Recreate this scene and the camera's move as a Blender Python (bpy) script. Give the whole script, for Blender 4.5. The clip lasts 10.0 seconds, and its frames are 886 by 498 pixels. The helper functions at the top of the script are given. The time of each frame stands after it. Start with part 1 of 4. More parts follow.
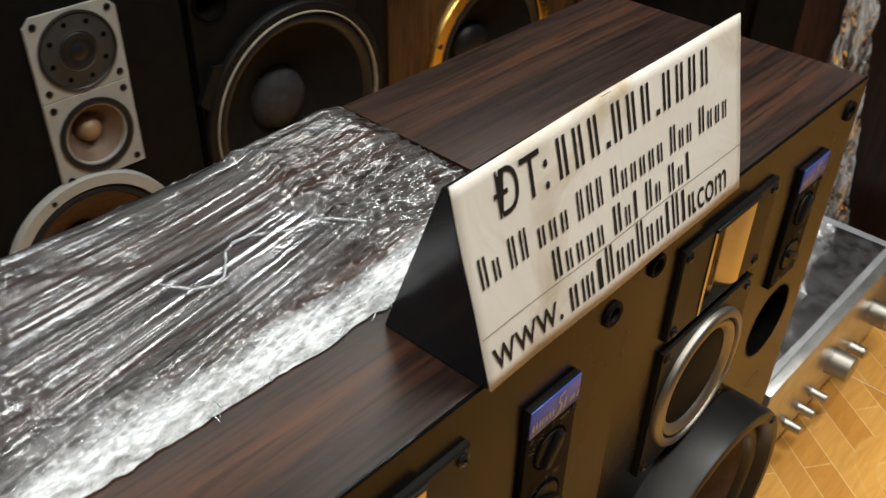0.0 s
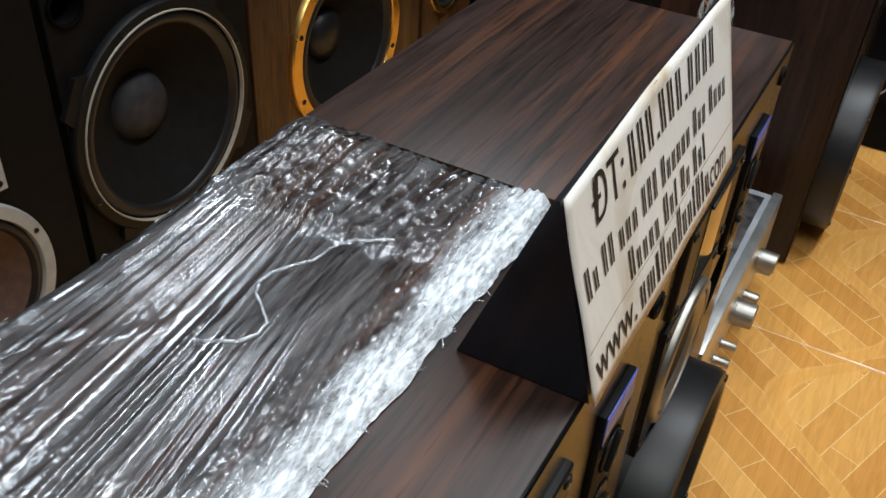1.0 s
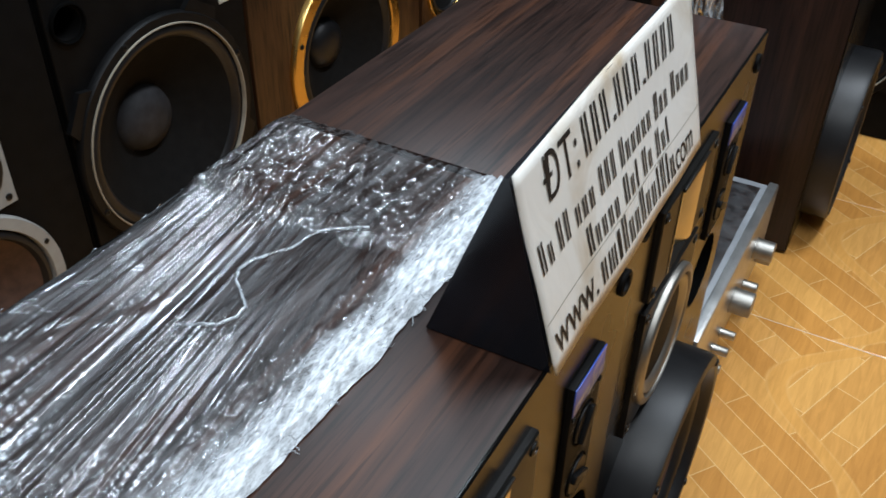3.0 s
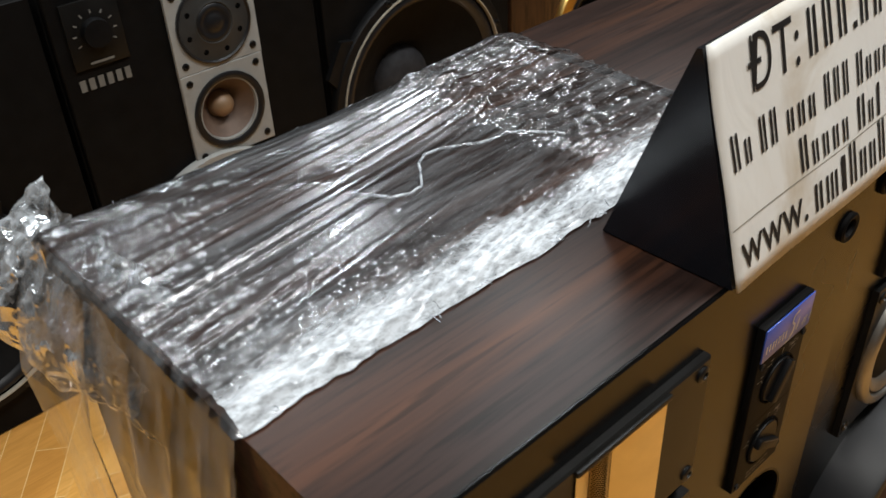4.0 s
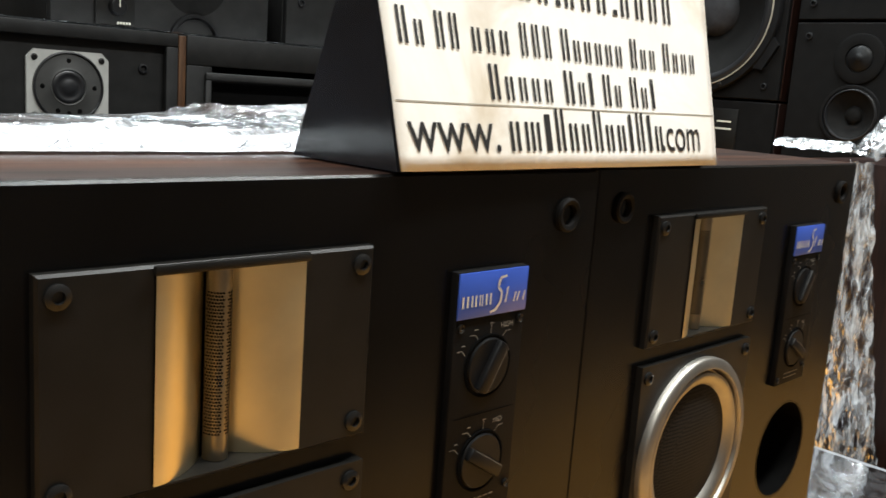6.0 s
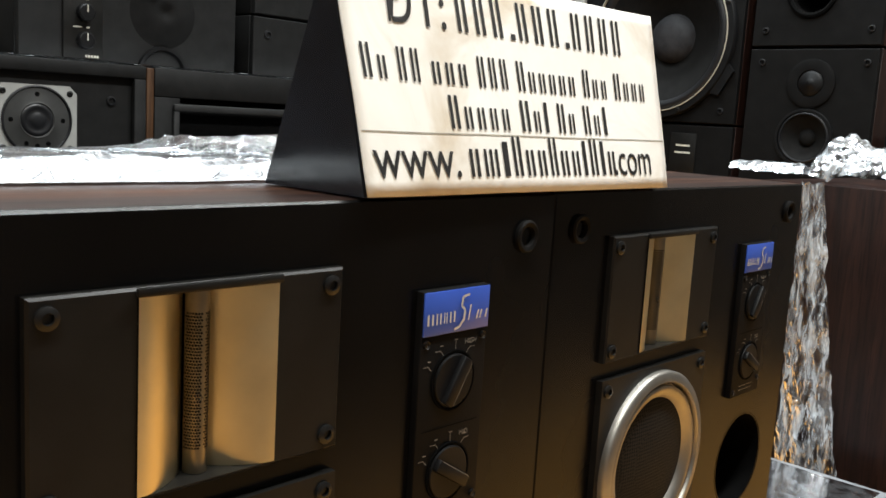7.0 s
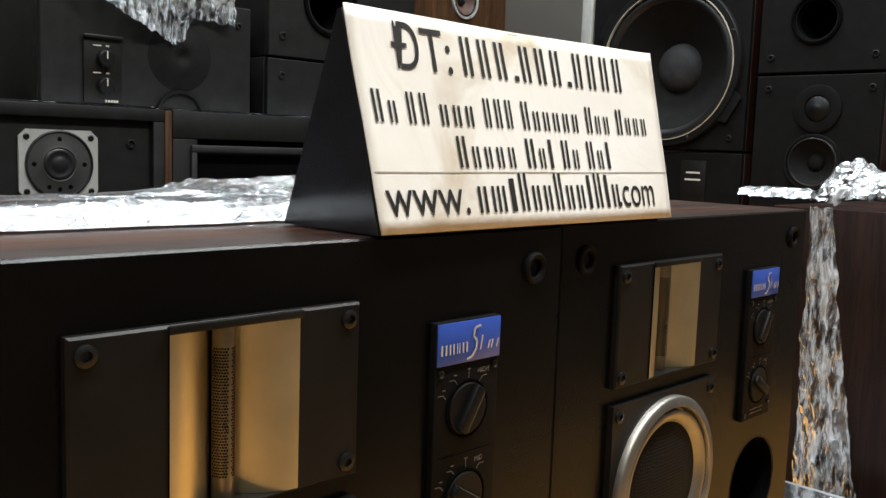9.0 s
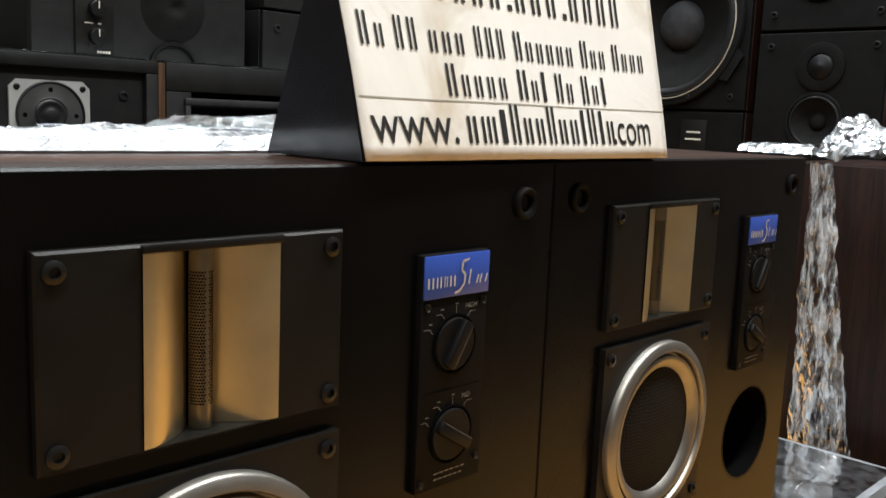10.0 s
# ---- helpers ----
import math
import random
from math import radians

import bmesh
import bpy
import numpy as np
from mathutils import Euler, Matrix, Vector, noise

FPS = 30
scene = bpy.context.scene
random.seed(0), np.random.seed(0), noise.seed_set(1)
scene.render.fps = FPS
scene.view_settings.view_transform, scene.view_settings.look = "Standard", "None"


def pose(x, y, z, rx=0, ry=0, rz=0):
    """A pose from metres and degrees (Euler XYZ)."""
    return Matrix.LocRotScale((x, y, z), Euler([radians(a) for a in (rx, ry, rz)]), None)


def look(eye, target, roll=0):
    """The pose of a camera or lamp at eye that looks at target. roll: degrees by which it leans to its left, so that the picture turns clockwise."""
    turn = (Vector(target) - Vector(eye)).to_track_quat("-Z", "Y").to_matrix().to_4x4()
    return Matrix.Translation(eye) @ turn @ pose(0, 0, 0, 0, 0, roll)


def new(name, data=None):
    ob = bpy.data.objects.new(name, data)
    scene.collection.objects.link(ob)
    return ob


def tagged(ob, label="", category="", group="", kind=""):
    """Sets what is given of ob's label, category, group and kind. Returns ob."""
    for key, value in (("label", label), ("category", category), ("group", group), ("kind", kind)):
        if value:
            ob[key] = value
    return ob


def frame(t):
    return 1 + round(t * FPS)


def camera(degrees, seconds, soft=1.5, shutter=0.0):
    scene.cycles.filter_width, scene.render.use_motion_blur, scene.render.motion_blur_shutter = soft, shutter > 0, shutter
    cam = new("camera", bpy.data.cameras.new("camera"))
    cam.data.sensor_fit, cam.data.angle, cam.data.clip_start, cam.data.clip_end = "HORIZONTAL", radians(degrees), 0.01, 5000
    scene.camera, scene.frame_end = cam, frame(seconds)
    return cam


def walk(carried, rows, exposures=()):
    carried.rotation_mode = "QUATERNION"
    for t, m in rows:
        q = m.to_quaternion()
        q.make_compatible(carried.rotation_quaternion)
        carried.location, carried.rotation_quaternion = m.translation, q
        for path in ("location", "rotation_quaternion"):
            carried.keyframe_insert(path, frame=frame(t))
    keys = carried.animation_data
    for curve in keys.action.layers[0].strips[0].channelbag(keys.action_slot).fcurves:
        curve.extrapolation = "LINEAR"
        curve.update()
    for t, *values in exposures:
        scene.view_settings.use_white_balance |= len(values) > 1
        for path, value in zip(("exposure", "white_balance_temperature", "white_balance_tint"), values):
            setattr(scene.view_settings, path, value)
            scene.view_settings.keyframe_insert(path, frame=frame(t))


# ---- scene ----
cam = camera(52.01, 10.0, shutter=0.35)
PATH = [
    (0, (-0.4467, -0.2264, 0.9647), (0.1470, 0.3172, 0.3714), 1.46),
    (0.5, (-0.4762, -0.1263, 0.9452), (0.1985, 0.3029, 0.3448), 2.64),
    (1, (-0.5001, -0.0845, 0.9541), (0.2079, 0.2832, 0.3511), 3.76),
    (1.5, (-0.4948, -0.0986, 0.9547), (0.2113, 0.2628, 0.3457), 2.75),
    (2, (-0.4982, -0.1214, 0.9673), (0.2103, 0.2396, 0.3608), 1.99),
    (2.2, (-0.4999, -0.1261, 0.9681), (0.2119, 0.2356, 0.3661), 1.90),
    (3.3, (-0.5131, -0.1263, 0.9547), (0.1697, 0.3028, 0.3634), 0.02),
    (3.5, (-0.5124, -0.1333, 0.9499), (0.1389, 0.3431, 0.3592), -1.22),
    (4, (-0.4997, -0.1735, 0.8824), (0.0389, 0.4438, 0.3090), -2.88),
    (4.5, (-0.4310, -0.2150, 0.8161), (0.1020, 0.4670, 0.3155), -2.75),
    (5, (-0.4018, -0.2373, 0.6880), (0.2182, 0.4536, 0.3163), 1.25),
    (5.5, (-0.4313, -0.2808, 0.6436), (0.2323, 0.4371, 0.4336), 2.73),
    (5.7, (-0.4358, -0.2961, 0.6445), (0.2392, 0.4171, 0.4553), 3.46),
    (6.8, (-0.4470, -0.3301, 0.6397), (0.2714, 0.3481, 0.4849), 3.74),
    (7, (-0.4548, -0.3327, 0.6453), (0.2635, 0.3479, 0.5010), 3.41),
    (7.5, (-0.4643, -0.3398, 0.6474), (0.2507, 0.3486, 0.5248), 3.20),
    (8, (-0.4673, -0.3490, 0.6519), (0.2435, 0.3453, 0.5397), 2.25),
    (8.5, (-0.4694, -0.3484, 0.6516), (0.2393, 0.3486, 0.5424), 1.88),
    (9, (-0.4699, -0.3504, 0.6500), (0.2385, 0.3467, 0.5390), 1.96),
    (9.5, (-0.4636, -0.3490, 0.6412), (0.2440, 0.3467, 0.5177), 2.26),
    (10, (-0.4566, -0.3481, 0.6289), (0.2493, 0.3448, 0.4823), 2.36),
]
walk(cam, [(t, look(eye, target, roll)) for t, eye, target, roll in PATH],
     exposures=[(0.0, -0.34, 7200, 10), (0.5, -0.32, 7450, 11), (1.0, -0.3, 6300, 9), (2.0, -0.32, 6150, 8), (3.5, -0.32, 5850, 8), (4.0, -0.34, 6600, 10), (4.5, -0.3, 7050, 10), (5.0, 0.42, 6700, 8), (5.5, 0.72, 6600, 7), (7.0, 0.62, 6600, 8), (7.5, 0.46, 6600, 8), (10.0, 0.45, 6550, 9)])

# ---- light ----
world = bpy.data.worlds.new("world")
scene.world = world
world.use_nodes = True
world.node_tree.nodes["Background"].inputs[0].default_value = (1.0, 0.9, 0.78, 1)
world.node_tree.nodes["Background"].inputs[1].default_value = 0.006


def area_lamp(name, m, sx, sy, watts, colour):
    data = bpy.data.lights.new(name, "AREA")
    data.shape, data.size, data.size_y, data.energy, data.color = "RECTANGLE", sx, sy, watts, colour
    ob = new(name, data)
    ob.matrix_world = m
    return ob


for lamp_x, lamp_y, lamp_turn, watts, tint in ((1.15, 0.95, 90, 28, (0.86, 0.95, 1.0)), (0.95, -0.5, 0, 45, (0.95, 0.97, 0.98)), (0.0, 1.4, 0, 22, (0.86, 0.95, 1.0)), (0.45, 0.15, 90, 12, (0.86, 0.95, 1.0)), (-0.85, -0.5, 0, 35, (0.97, 0.97, 0.94)), (-1.2, 1.0, 90, 12, (0.86, 0.95, 1.0))):
    area_lamp("ceiling_tube_light", pose(lamp_x, lamp_y, 2.66, 0, 0, lamp_turn), 1.2, 0.18, watts, tint)


# ---- materials ----
class Mat:
    """A node material with a principled surface and a few short ways to feed it."""

    def __init__(self, name, base, rough=0.5, metal=0.0, coat=0.0, spec=0.5):
        self.m = bpy.data.materials.new(name)
        self.m.use_nodes = True
        self.t = self.m.node_tree
        self.p = self.t.nodes["Principled BSDF"]
        self.p.inputs["Base Color"].default_value = (*base, 1)
        self.p.inputs["Roughness"].default_value = rough
        self.p.inputs["Metallic"].default_value = metal
        self.p.inputs["Coat Weight"].default_value = coat
        self.p.inputs["Coat Roughness"].default_value = 0.15
        self.p.inputs["Specular IOR Level"].default_value = spec

    def node(self, kind, **kw):
        n = self.t.nodes.new(kind)
        for k, v in kw.items():
            if k in n.inputs:
                n.inputs[k].default_value = v
        return n

    def link(self, a, b):
        self.t.links.new(a, b)

    def coords(self, scale=(1, 1, 1), rot=(0, 0, 0)):
        c = self.node("ShaderNodeTexCoord")
        mp = self.node("ShaderNodeMapping")
        mp.inputs["Scale"].default_value = scale
        mp.inputs["Rotation"].default_value = rot
        self.link(c.outputs["Object"], mp.inputs["Vector"])
        return mp.outputs[0]

    def noise(self, vec, scale, detail=4, rough=0.55, distort=0.0):
        n = self.node("ShaderNodeTexNoise", Scale=scale, Detail=detail, Roughness=rough, Distortion=distort)
        self.link(vec, n.inputs["Vector"])
        return n.outputs["Fac"]

    def ramp(self, fac, stops):
        r = self.node("ShaderNodeValToRGB")
        e = r.color_ramp.elements
        while len(e) < len(stops):
            e.new(0.5)
        for el, (at, col) in zip(e, stops):
            el.position, el.color = at, (*col, 1)
        self.link(fac, r.inputs[0])
        return r.outputs[0]

    def bump(self, fac, strength, distance=0.001):
        b = self.node("ShaderNodeBump", Strength=strength, Distance=distance)
        self.link(fac, b.inputs["Height"])
        self.link(b.outputs[0], self.p.inputs["Normal"])
        return b

    def rough_from(self, fac, lo, hi):
        r = self.node("ShaderNodeMapRange")
        r.inputs["To Min"].default_value, r.inputs["To Max"].default_value = lo, hi
        self.link(fac, r.inputs["Value"])
        self.link(r.outputs[0], self.p.inputs["Roughness"])


def dusty(name, base, rough=0.4, metal=0.0, coat=0.0, scale=30, spread=0.25, bumpy=0.08, spec=0.5):
    """A plain surface with faint stains and fine grain."""
    k = Mat(name, base, rough, metal, coat, spec)
    v = k.coords()
    a = k.noise(v, scale, 5)
    lo, hi = [tuple(c * f for c in base) for f in (1 - spread, 1 + spread)]
    k.link(k.ramp(a, [(0.3, lo), (0.7, hi)]), k.p.inputs["Base Color"])
    k.rough_from(k.noise(v, scale * 0.35, 3), max(rough - 0.1, 0.02), min(rough + 0.12, 1))
    k.bump(k.noise(v, scale * 25, 2), bumpy, 0.0005)
    return k.m


def wood(name, dark, mid, streak, rough=0.4, along="x", stretch=0.05, amount=0.62):
    k = Mat(name, mid, rough, 0, 0.0, 0.28)
    sc = {"x": (stretch, 1, 1), "z": (1, 1, stretch)}[along]
    v = k.coords(sc)
    base = k.ramp(k.noise(v, 55, 8, 0.65, 0.6), [(0.32, dark), (0.55, mid), (0.75, tuple((a + b) / 2 for a, b in zip(mid, streak)))])
    bands = k.ramp(k.noise(v, 16, 4, 0.6, 0.8), [(amount - 0.09, (0, 0, 0)), (amount + 0.06, (1, 1, 1))])
    mix = k.node("ShaderNodeMixRGB")
    k.link(bands, mix.inputs[0]), k.link(base, mix.inputs[1])
    mix.inputs[2].default_value = (*streak, 1)
    pores = k.ramp(k.noise(v, 240, 3, 0.6), [(0.36, (0.25, 0.25, 0.25)), (0.5, (1, 1, 1))])
    mul = k.node("ShaderNodeMixRGB")
    mul.blend_type = "MULTIPLY"
    mul.inputs[0].default_value = 0.8
    k.link(mix.outputs[0], mul.inputs[1]), k.link(pores, mul.inputs[2])
    k.link(mul.outputs[0], k.p.inputs["Base Color"])
    k.rough_from(k.noise(k.coords(), 9, 4), rough - 0.08, rough + 0.12)
    k.bump(k.noise(v, 200, 3), 0.12, 0.0004)
    return k.m


ROSEWOOD = wood("dark_rosewood", (0.011, 0.006, 0.005), (0.032, 0.016, 0.012), (0.085, 0.033, 0.016), rough=0.36, amount=0.62)
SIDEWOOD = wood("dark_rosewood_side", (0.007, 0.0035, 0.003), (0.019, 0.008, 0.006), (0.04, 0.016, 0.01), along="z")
BROWNWOOD = wood("brown_walnut", (0.025, 0.011, 0.005), (0.06, 0.027, 0.011), (0.1, 0.048, 0.018), along="z", rough=0.4)
BLACK_BAFFLE = dusty("black_lacquer", (0.003, 0.0028, 0.0028), 0.24, 0, 0.0, 14, 0.3, 0.05, 0.2)
BLACK_PLATE = dusty("black_anodised_metal", (0.008, 0.0076, 0.0070), 0.4, 0.0, 0.0, 40, 0.25, 0.12, 0.22)
BLACK_PLASTIC = dusty("black_plastic", (0.005, 0.005, 0.0054), 0.45, 0, 0, 60, 0.3, 0.1, 0.2)
RUBBER = dusty("black_rubber", (0.0095, 0.0097, 0.011), 0.4, 0, 0, 30, 0.3, 0.05, 0.4)
CONE = dusty("grey_black_cone_paper", (0.006, 0.0057, 0.0055), 0.8, 0, 0, 60, 0.3, 0.3, 0.15)
CONE_BROWN = dusty("brown_cone_paper", (0.075, 0.04, 0.028), 0.7, 0, 0, 60, 0.3, 0.3)
DUSTCAP = dusty("grey_dust_cap", (0.03, 0.03, 0.033), 0.6, 0, 0, 50, 0.3, 0.2, 0.2)
BLACK_VINYL = dusty("black_vinyl_cabinet", (0.0038, 0.0036, 0.0036), 0.6, 0, 0, 35, 0.4, 0.3, 0.12)
# Lighter copy of the black vinyl: stronger lamp light on upper rows put into colour.
LIT_BLACK = dusty("black_vinyl_lit", (0.0068, 0.0067, 0.0066), 0.55, 0, 0, 35, 0.45, 0.3, 0.25)
GREY_PAINT = dusty("worn_dark_grey_paint", (0.015, 0.015, 0.015), 0.55, 0, 0, 25, 0.4, 0.3, 0.35)
FLANGE_GREY = dusty("mid_grey_tweeter_flange", (0.032, 0.032, 0.031), 0.5, 0, 0, 40, 0.2, 0.1, 0.35)
SCREW = dusty("black_steel_screw", (0.009, 0.009, 0.009), 0.35, 0.3, 0, 80, 0.3, 0.05)
# Near-black that puts the shade of ports, wells and other recesses into colour.
HOLE = dusty("unlit_recess_black", (0.002, 0.002, 0.002), 0.95, 0, 0, 80, 0.3, 0.1, 0.05)
ALU = dusty("brushed_aluminium", (0.37, 0.355, 0.325), 0.44, 1.0, 0, 50, 0.12, 0.05)
SILVER = dusty("silver_front_metal", (0.55, 0.55, 0.54), 0.32, 0.9, 0, 50, 0.12, 0.05)
GREYMETAL = dusty("grey_painted_steel", (0.3, 0.31, 0.33), 0.4, 0.3, 0, 20, 0.2, 0.05)
BRASS = dusty("satin_brass", (0.84, 0.73, 0.48), 0.33, 1.0, 0, 18, 0.14, 0.04)
MESH_METAL = dusty("perforated_steel_strip", (0.36, 0.31, 0.23), 0.28, 1.0, 0, 60, 0.15, 0.05)
GOLD = dusty("gold_plated_ring", (0.75, 0.5, 0.16), 0.25, 1.0, 0, 25, 0.12, 0.04)
WHITE_PLATE = dusty("pale_grey_speaker_plate", (0.31, 0.31, 0.295), 0.5, 0, 0, 30, 0.12, 0.1)
BLUE = dusty("blue_badge", (0.04, 0.1, 0.5), 0.3, 0, 0.2, 20, 0.08, 0.02)
PALE_INK = dusty("pale_ink", (0.55, 0.53, 0.45), 0.5, 0, 0, 90, 0.1, 0.0)
PANEL_INK = dusty("dim_grey_ink", (0.17, 0.165, 0.15), 0.5, 0, 0, 90, 0.15, 0.0)
INK = dusty("black_ink", (0.012, 0.011, 0.011), 0.5, 0, 0, 90, 0.2, 0.0)
CREAM_LINE = dusty("cream_gasket_line", (0.33, 0.3, 0.24), 0.5, 0, 0, 40, 0.2, 0.1)
CARD_BLACK = dusty("black_gloss_card", (0.009, 0.010, 0.014), 0.16, 0, 0, 18, 0.4, 0.04)
# Dark brown stands in for speaker stacks along the walls and limits bounce.
WALL = dusty("plain_brown_stack_stand_in", (0.08, 0.07, 0.06), 0.8, 0, 0, 4, 0.08, 0.2)
CEIL = dusty("grey_ceiling_board", (0.2, 0.19, 0.18), 0.85, 0, 0, 4, 0.05, 0.2)


def paper():
    k = Mat("creased_cream_paper", (0.8, 0.76, 0.68), 0.38, 0, 0.1)
    v = k.coords()
    k.link(k.ramp(k.noise(v, 9, 6, 0.6, 0.5), [(0.3, (0.56, 0.46, 0.33)), (0.47, (0.84, 0.81, 0.75)), (0.75, (0.88, 0.86, 0.82))]), k.p.inputs["Base Color"])
    k.bump(k.noise(v, 14, 3, 0.5, 1.5), 0.5, 0.003)
    return k.m


PAPER = paper()


def film(name, white, clear, grain, rough=0.1, bump=0.3, band=False):
    """Thin stretch film: mostly see-through, sharp gloss, milky where it is bunched. band: milky along the bunched edge of the top sheet."""
    k = Mat(name, (0.8, 0.8, 0.8))
    m = k.m
    k.t.nodes.remove(k.p)
    out = k.t.nodes["Material Output"]
    v = k.coords(grain)
    fine = k.noise(v, 1.0, 4, 0.6, 0.4)
    bm = k.node("ShaderNodeBump", Strength=bump, Distance=0.001)
    k.link(fine, bm.inputs["Height"])
    gl = k.node("ShaderNodeBsdfGlossy", Roughness=rough)
    gl.inputs["Color"].default_value = (0.95, 0.97, 1, 1)
    k.link(bm.outputs[0], gl.inputs["Normal"])
    df = k.node("ShaderNodeBsdfDiffuse")
    df.inputs["Color"].default_value = (0.82, 0.87, 0.92, 1)
    k.link(bm.outputs[0], df.inputs["Normal"])
    tr = k.node("ShaderNodeBsdfTransparent")
    tr.inputs["Color"].default_value = (0.95, 0.95, 0.95, 1)
    fres = k.node("ShaderNodeFresnel", IOR=1.5)
    add = k.node("ShaderNodeMath")
    add.operation, add.use_clamp = "MULTIPLY_ADD", True
    add.inputs[1].default_value, add.inputs[2].default_value = 1.15, clear
    k.link(fres.outputs[0], add.inputs[0])
    m1 = k.node("ShaderNodeMixShader")
    k.link(add.outputs[0], m1.inputs[0]), k.link(tr.outputs[0], m1.inputs[1]), k.link(gl.outputs[0], m1.inputs[2])
    milky = k.ramp(fine, [(0.4, (0, 0, 0)), (0.7, (white, white, white))])
    if band:
        flat = k.coords()
        sep = k.node("ShaderNodeSeparateXYZ")
        k.link(flat, sep.inputs[0])
        soft = k.noise(k.coords((14, 40, 20)), 1.0, 5, 0.65)
        shift = k.node("ShaderNodeMath")
        shift.operation = "MULTIPLY_ADD"
        shift.inputs[1].default_value = 0.075
        k.link(soft, shift.inputs[0]), k.link(sep.outputs[1], shift.inputs[2])
        near = k.ramp(shift.outputs[0], [(0.124, (1, 1, 1)), (0.139, (0.75, 0.75, 0.75)), (0.160, (0, 0, 0))])
        tex = k.ramp(k.noise(k.coords((90, 380, 150)), 1.0, 5, 0.75), [(0.34, (0.3, 0.3, 0.3)), (0.6, (1, 1, 1))])
        both = k.node("ShaderNodeMixRGB")
        both.blend_type = "MULTIPLY"
        both.inputs[0].default_value = 1
        k.link(near, both.inputs[1]), k.link(tex, both.inputs[2])
        top = k.node("ShaderNodeMixRGB")
        top.blend_type = "LIGHTEN"
        top.inputs[0].default_value = 1
        k.link(both.outputs[0], top.inputs[1]), k.link(milky, top.inputs[2])
        milky = top.outputs[0]
    m2 = k.node("ShaderNodeMixShader")
    k.link(milky, m2.inputs[0]), k.link(m1.outputs[0], m2.inputs[1]), k.link(df.outputs[0], m2.inputs[2])
    k.link(m2.outputs[0], out.inputs[0])
    return m


FILM = film("clear_stretch_film", 0.085, 0.03, (14, 170, 60), 0.16, 0.09, True)
FILM_MILKY = film("milky_stretch_film", 0.75, 0.15, (150, 200, 160), 0.12, 0.4)
FILM_DRAPE = film("hanging_stretch_film", 0.2, 0.03, (60, 60, 12), 0.14, 0.2)
FILM_HANG = film("hazy_hanging_film", 0.62, 0.04, (110, 110, 26), 0.14, 0.25)
FILM_LOOSE = film("crumpled_stretch_film", 0.48, 0.03, (50, 50, 16), 0.15, 0.12)
FILM_THIN = film("thin_clear_film", 0.05, 0.0, (40, 40, 20), 0.12, 0.05)


# ---- mesh helpers ----
def solid(bm, name, material, smooth=None):
    """A mesh from a bmesh; smooth: faces meet smoothly below that many degrees."""
    me = bpy.data.meshes.new(name)
    bmesh.ops.recalc_face_normals(bm, faces=bm.faces)
    if smooth:
        for f in bm.faces:
            f.smooth = True
        for e in bm.edges:
            if len(e.link_faces) == 2 and e.calc_face_angle(0) > radians(smooth):
                e.smooth = False
    bm.to_mesh(me)
    bm.free()
    me.materials.append(material)
    return me


def shell(x0, x1, y0, y1, z0, z1, bevel):
    """A box that is open towards -y."""
    bm = box(x0, x1, y0, y1, z0, z1, bevel)
    bm.normal_update()
    bmesh.ops.delete(bm, geom=[f for f in bm.faces if f.normal.y < -0.99], context="FACES")
    return bm


